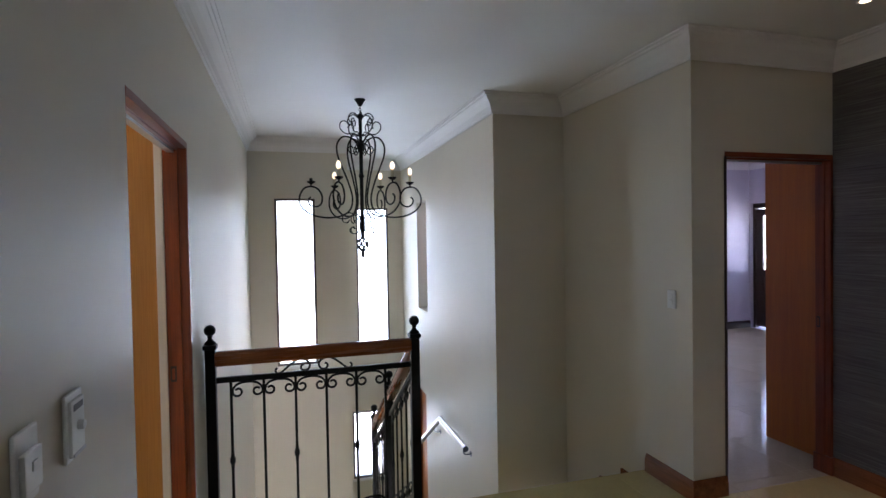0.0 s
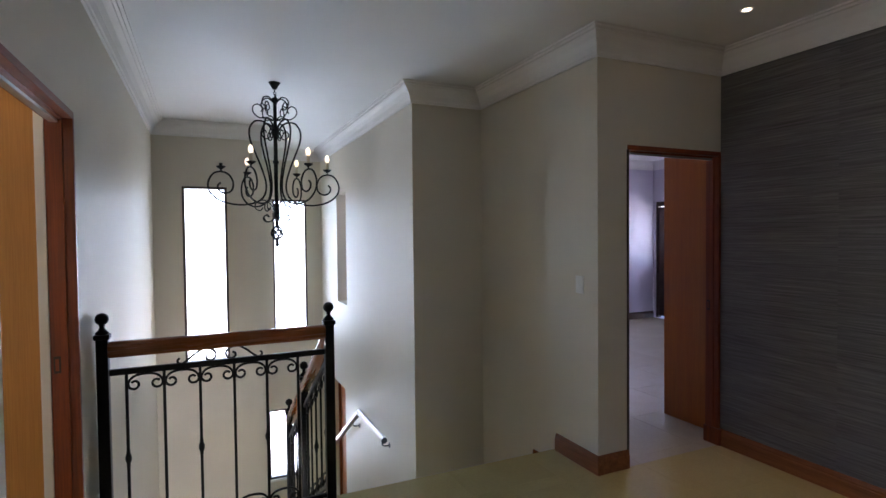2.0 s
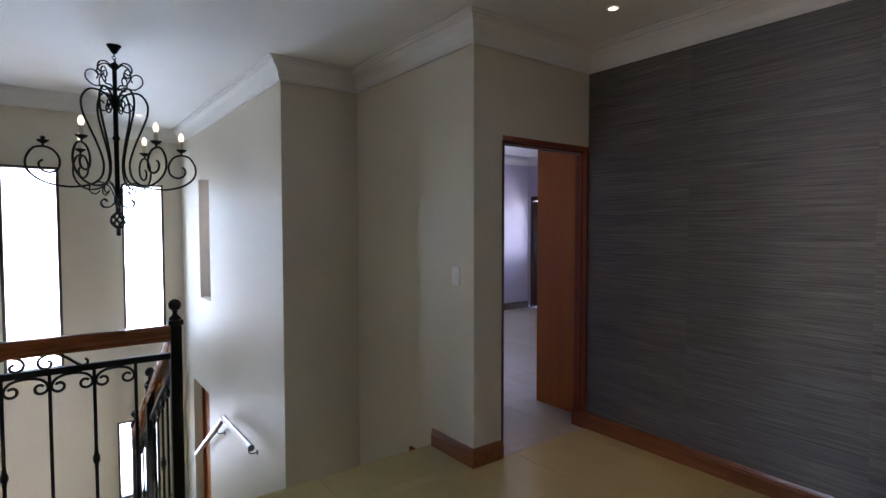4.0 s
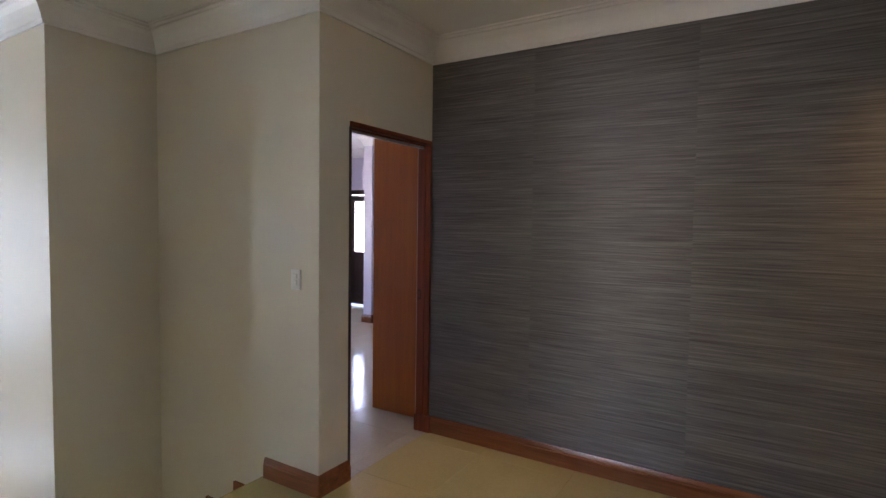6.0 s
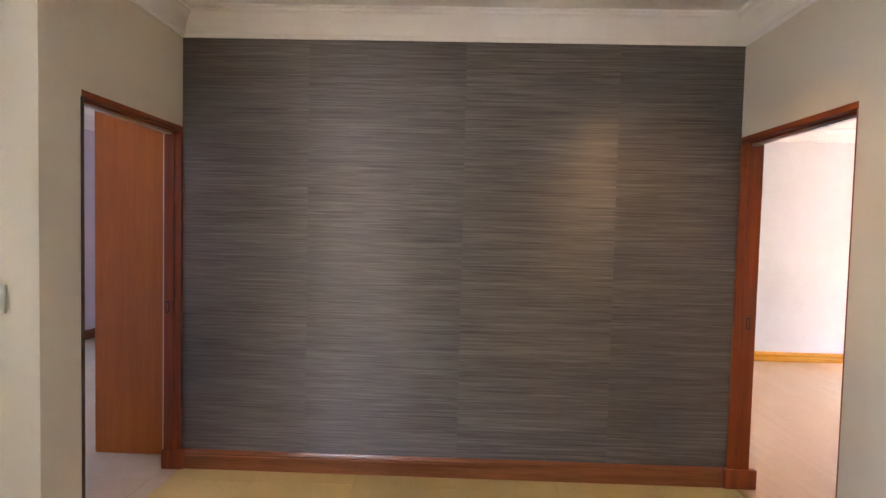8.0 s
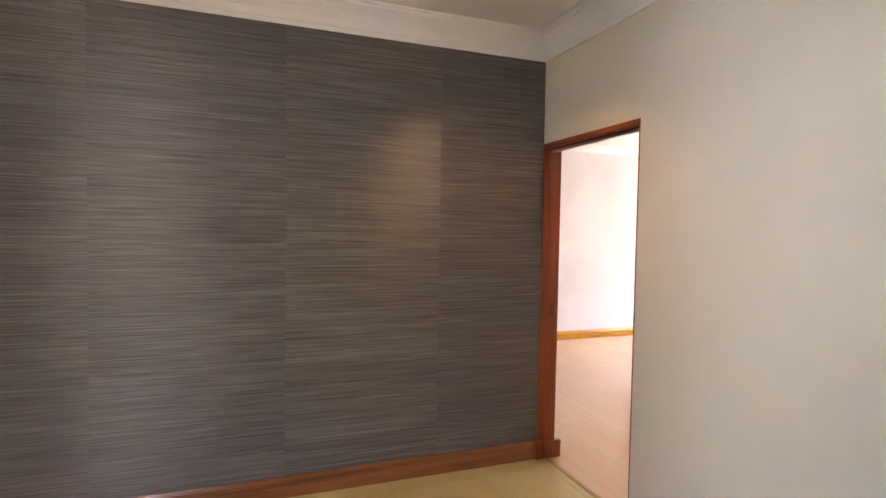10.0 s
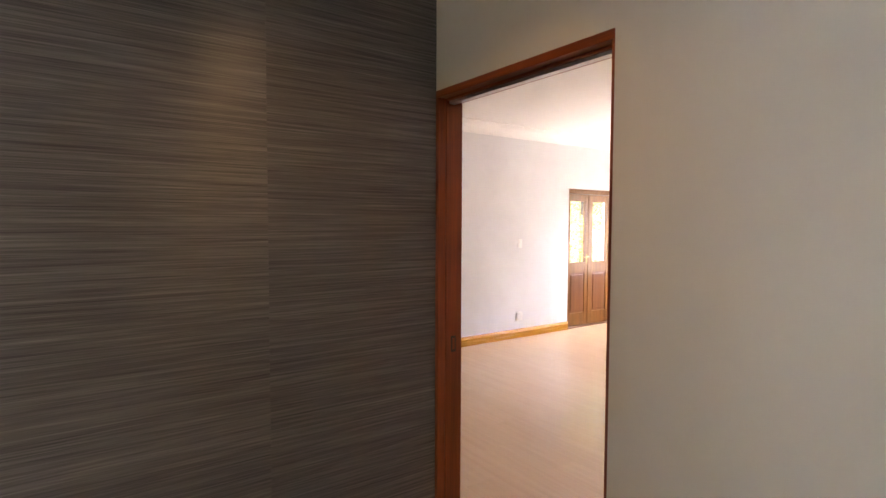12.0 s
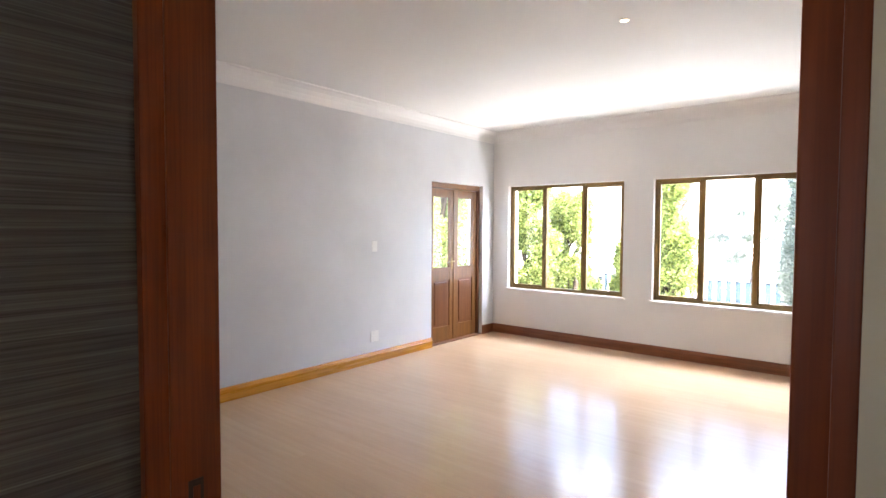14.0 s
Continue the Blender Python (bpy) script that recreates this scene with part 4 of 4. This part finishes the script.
dd = thing("double_door", (BX + 0.10, DD[0], 0), "golden-brown timber double door with glazed upper halves, closed", "door")
wd = DD[1] - DD[0]
for y0, y1 in ((0, 0.045), (wd - 0.045, wd)):
    part("frame", boxed(-0.045, 0.045, y0, y1, 0, 2.033, 0.003), M_DOOR_PANEL, dd)
part("frame", boxed(-0.045, 0.045, 0.045, wd - 0.045, 1.965, 2.033, 0.003), M_LEAF_DOOR, dd)
half = (wd - 0.09) / 2
for k in range(2):
    leaf = glazed_leaf(dd, half - 0.003, M_LEAF_DOOR, M_LEAF_DOOR, M_DOOR_PANEL)
    leaf.location = (0, 0.046 + (half + 0.001) * k, 0)
    if k == 1:
        plate = part("lock_plate", boxed(-0.026, -0.020, 0.028, 0.052, 0.93, 1.07, 0.002), M_BRASS, leaf, "brass lock plate")
        bm = bmesh.new()
        tube(bm, smooth_line([(-0.024, 0.040, 1.03), (-0.060, 0.040, 1.03), (-0.068, 0.055, 1.03), (-0.068, 0.145, 1.026)], 5), 0.008, 10)
        part("lever_handle", bm, M_BRASS, plate, smooth=True)
part("meeting_bead", boxed(-0.028, -0.018, 0.046 + half - 0.014, 0.046 + half + 0.014, 0.012, 1.955, 0.003), M_LEAF_DOOR, dd)

part("door_sill", boxed(-0.098, 0.148, 0.001, wd - 0.001, 0.0005, 0.011, 0.002), M_DOOR_PANEL, dd)

# ---- outside ----
GZ = -2.7
structure("ground", boxed(-900, 900, -900, 900, GZ - 1, GZ), M_LAWN, "lawn and ground round the house", "ground")


def leafy(bm, centre, radii, count, size, rng, flat=0.0):
    """Many small bent leaves scattered through an uneven clump."""
    cx, cy, cz = centre
    for _ in range(count):
        u, v, w = rng.gauss(0, 1), rng.gauss(0, 1), rng.gauss(0, 1)
        n = math.sqrt(u * u + v * v + w * w) or 1
        r = rng.uniform(0.1, 1.0) ** 0.5
        p = Vector((cx + radii[0] * u / n * r, cy + radii[1] * v / n * r, cz + radii[2] * w / n * r))
        s = size * rng.uniform(0.6, 1.4)
        d = Vector((u / n + rng.uniform(-0.6, 0.6), v / n + rng.uniform(-0.6, 0.6), w / n * 0.5 + rng.uniform(-0.7, 0.5))).normalized()
        side = d.cross(Vector((rng.uniform(-1, 1), rng.uniform(-1, 1), rng.uniform(-1, 1)))).normalized() * s * 0.32
        tip = p + d * s
        mid = p + d * s * 0.5 + d.cross(side).normalized() * s * 0.10
        a, b, c, e = bm.verts.new(p), bm.verts.new(mid + side), bm.verts.new(tip), bm.verts.new(mid - side)
        bm.faces.new((a, b, c))
        bm.faces.new((a, c, e))


def tree(loc, height, radius, seed, label, mat, slim=True, leaf=0.085, dense=1.0):
    rng = random.Random(seed)
    t = thing("tree", loc, label, "tree", "garden trees")
    bm = bmesh.new()
    top = height * (0.9 if slim else 0.6)
    trunk = [(rng.uniform(-0.08, 0.08) * i, rng.uniform(-0.08, 0.08) * i, top * i / 5) for i in range(6)]
    tube(bm, smooth_line(trunk, 3), 0.13 if slim else 0.18, 8, 0.25)
    clumps = []
    n = int((60 if slim else 30) * dense)
    for i in range(n):
        h = rng.uniform(0.25 if slim else 0.35, 1.0)
        spread = radius * (0.95 - 0.55 * h if slim else math.sin(math.pi * min(1, (h - 0.25) / 0.8)) * 0.9 + 0.1)
        a = rng.uniform(0, 2 * math.pi)
        d = spread * rng.uniform(0.35, 1.0)
        p = (d * math.cos(a), d * math.sin(a), h * height)
        clumps.append((p, spread))
        if i % 2 == 0:
            z0 = min(p[2] * 0.8, top)
            tube(bm, smooth_line([(0, 0, z0), (p[0] * 0.5, p[1] * 0.5, (z0 + p[2]) / 2 + 0.1), p], 3), 0.035, 5, 0.3)
    part("trunk", bm, M_BARK, t)
    bm = bmesh.new()
    for p, spread in clumps:
        q = rng.uniform(0.7, 1.2)
        rad = (0.19 * q + 0.06 * radius, 0.19 * q + 0.06 * radius, 0.30 * q)
        leafy(bm, p, rad, int(980 * q), leaf * 0.74, rng)
    part("crown", bm, mat, t)
    return t


tree((5.45, -13.85, GZ), 5.7, 1.05, 3, "tall bright green garden shrub outside the window", M_LEAF)
tree((5.55, -16.3, GZ), 4.95, 1.15, 5, "bright green garden shrub outside the window", M_LEAF)
tree((2.32, -14.1, GZ), 5.3, 0.72, 11, "slim bright green garden conifer outside the window", M_LEAF, dense=1.2)
tree((3.84, -16.1, GZ), 3.7, 0.50, 8, "low bright green garden shrub outside the window", M_LEAF)
tree((6.05, -11.5, GZ), 6.6, 1.1, 14, "bright green garden shrub outside the double door", M_LEAF)
tree((6.85, -13.0, GZ), 7.4, 1.5, 17, "bright green garden shrub outside the double door", M_LEAF)
tree((0.30, -17.2, GZ), 5.4, 0.55, 21, "slim greyish garden shrub near the fence", M_LEAF_PALE, True, 0.085, 0.8)
tree((4.2, -36.0, GZ), 6.6, 2.6, 23, "pale distant garden tree behind the fence", M_LEAF_PALE, False, 0.13, 0.5)

fence = thing("garden_fence", (0, -27.6, GZ), "pale teal panel fence with dark caps across the garden", "fence")
pale_mesh = part("pale", boxed(-0.10, 0.10, -0.012, 0.012, 0.05, 1.94), M_FENCE, fence)
pale_mesh.location = (-9.0, 0, 0)
cap_mesh = part("cap", boxed(-0.105, 0.105, -0.02, 0.02, 1.94, 2.0), M_FENCE_CAP, fence, "dark fence cap")
cap_mesh.location = (-9.0, 0, 0)
for k in range(1, 72):
    piece("pale", pale_mesh.data, (-9.0 + 0.355 * k, 0, 0), fence)
    piece("cap", cap_mesh.data, (-9.0 + 0.355 * k, 0, 0), fence)
for z in (0.35, 1.62):
    part("fence_rail", boxed(-9.2, 16.6, 0.014, 0.05, z - 0.025, z + 0.025), M_FENCE, fence)
for k in range(9):
    part("fence_post", boxed(-9.1 + 3.1 * k, -9.0 + 3.1 * k, 0.02, 0.12, 0, 1.98, 0.004), M_FENCE, fence)

# standard of the electric strands, with a block for each strand
standard = thing("fence_standard", (4.65, -27.45, GZ), "dark standard with stacked insulators in front of the fence", "fence post")
part("pole", boxed(-0.02, 0.02, 0, 0.03, 0, 2.5), M_FENCE, standard)
for k in range(9):
    part("insulator", boxed(-0.075, 0.075, 0.03, 0.07, 0.70 + 0.2 * k, 0.80 + 0.2 * k, 0.01), M_FENCE_CAP, standard)

gate = thing("garden_gate", (9.05, -27.3, GZ), "pale gate with two columns of dark panes beside the fence", "gate")
for x in (0.0, 0.40, 0.80):
    part("stile", boxed(x - 0.035, x + 0.035, 0, 0.06, 0, 1.95, 0.004), M_CORNICE, gate)
for k in range(7):
    part("gate_rail", boxed(-0.03, 0.83, 0.005, 0.055, 0.05 + 0.31 * k - 0.025, 0.05 + 0.31 * k + 0.025, 0.004), M_CORNICE, gate)
    if k < 6:
        for x in (0.035, 0.435):
            part("pane", boxed(x, x + 0.33, 0.025, 0.035, 0.075 + 0.31 * k, 0.335 + 0.31 * k), M_FENCE_CAP, gate, "dark pane")

# ---- floor pieces ----
def flat_piece(w, d, h=0.012, gap=0.003, bev=0.001):
    bm = bmesh.new()
    box(bm, -w / 2 + gap / 2, w / 2 - gap / 2, -d / 2 + gap / 2, d / 2 - gap / 2, -h, 0)
    tops = [e for e in bm.edges if all(v.co.z > -1e-6 for v in e.verts)]
    bmesh.ops.bevel(bm, geom=tops, offset=min(bev, gap * 0.4), segments=1, affect="EDGES")
    return bm


floor_landing = bpy.data.objects["floor_landing"]
cache = {}


def lay(name, parent, x0, x1, y0, y1, w, d, mat, ox=0.0, oy=0.0, gap=0.0016, stagger=0.0, z=0.0):
    """Lay pieces of w by d over a rectangle, cut at its edges."""
    j = math.floor((y0 - oy) / d)
    while oy + j * d < y1 - 1e-4:
        shift = (j * stagger) % 1.0 * w
        i = math.floor((x0 - ox - shift) / w)
        while ox + shift + i * w < x1 - 1e-4:
            a, b = max(x0, ox + shift + i * w), min(x1, ox + shift + (i + 1) * w)
            c, e = max(y0, oy + j * d), min(y1, oy + (j + 1) * d)
            i += 1
            if b - a < 0.02 or e - c < 0.02:
                continue
            key = (name, round(b - a, 3), round(e - c, 3))
            if key not in cache:
                me = bpy.data.meshes.new(name)
                bm = flat_piece(b - a, e - c, gap=gap)
                bm.to_mesh(me)
                bm.free()
                me.materials.append(mat)
                cache[key] = me
            piece(name, cache[key], ((a + b) / 2, (c + e) / 2, z), parent)
        j += 1


TS = 0.60
TOX, TOY = -0.15, 0.10
lay("tile", floor_landing, WX, EX, SY, NY, TS, TS, M_TILE, TOX, TOY)
lay("tile", floor_landing, WX, PX, NY, Y0, TS, TS, M_TILE, TOX, TOY)
lay("side_tile", floor_side, PX + T, SX, NY, SN, TS, TS, M_TILE_COOL_LIT, TOX, TOY)
lay("tile", floor_landing, WX - T, WX, LD[0], LD[1], TS, TS, M_TILE, TOX, TOY)
lay("tile", floor_landing, BD[0] - 0.05, BD[1], SY - 0.06, SY, TS, TS, M_TILE, TOX, TOY)
lay("plank", floor_bright, BW, BX, BY, SY - 0.063, 1.22, 0.194, M_LAMINATE, 0.2, 0.0, 0.0003, 0.37)
tagged(part("threshold_strip", boxed(BD[0] - 0.05, BD[1], SY - 0.075, SY - 0.047, -0.004, 0.004, 0.002), M_BRASS), "slim metal strip between tile and laminate", "threshold", kind="structure")
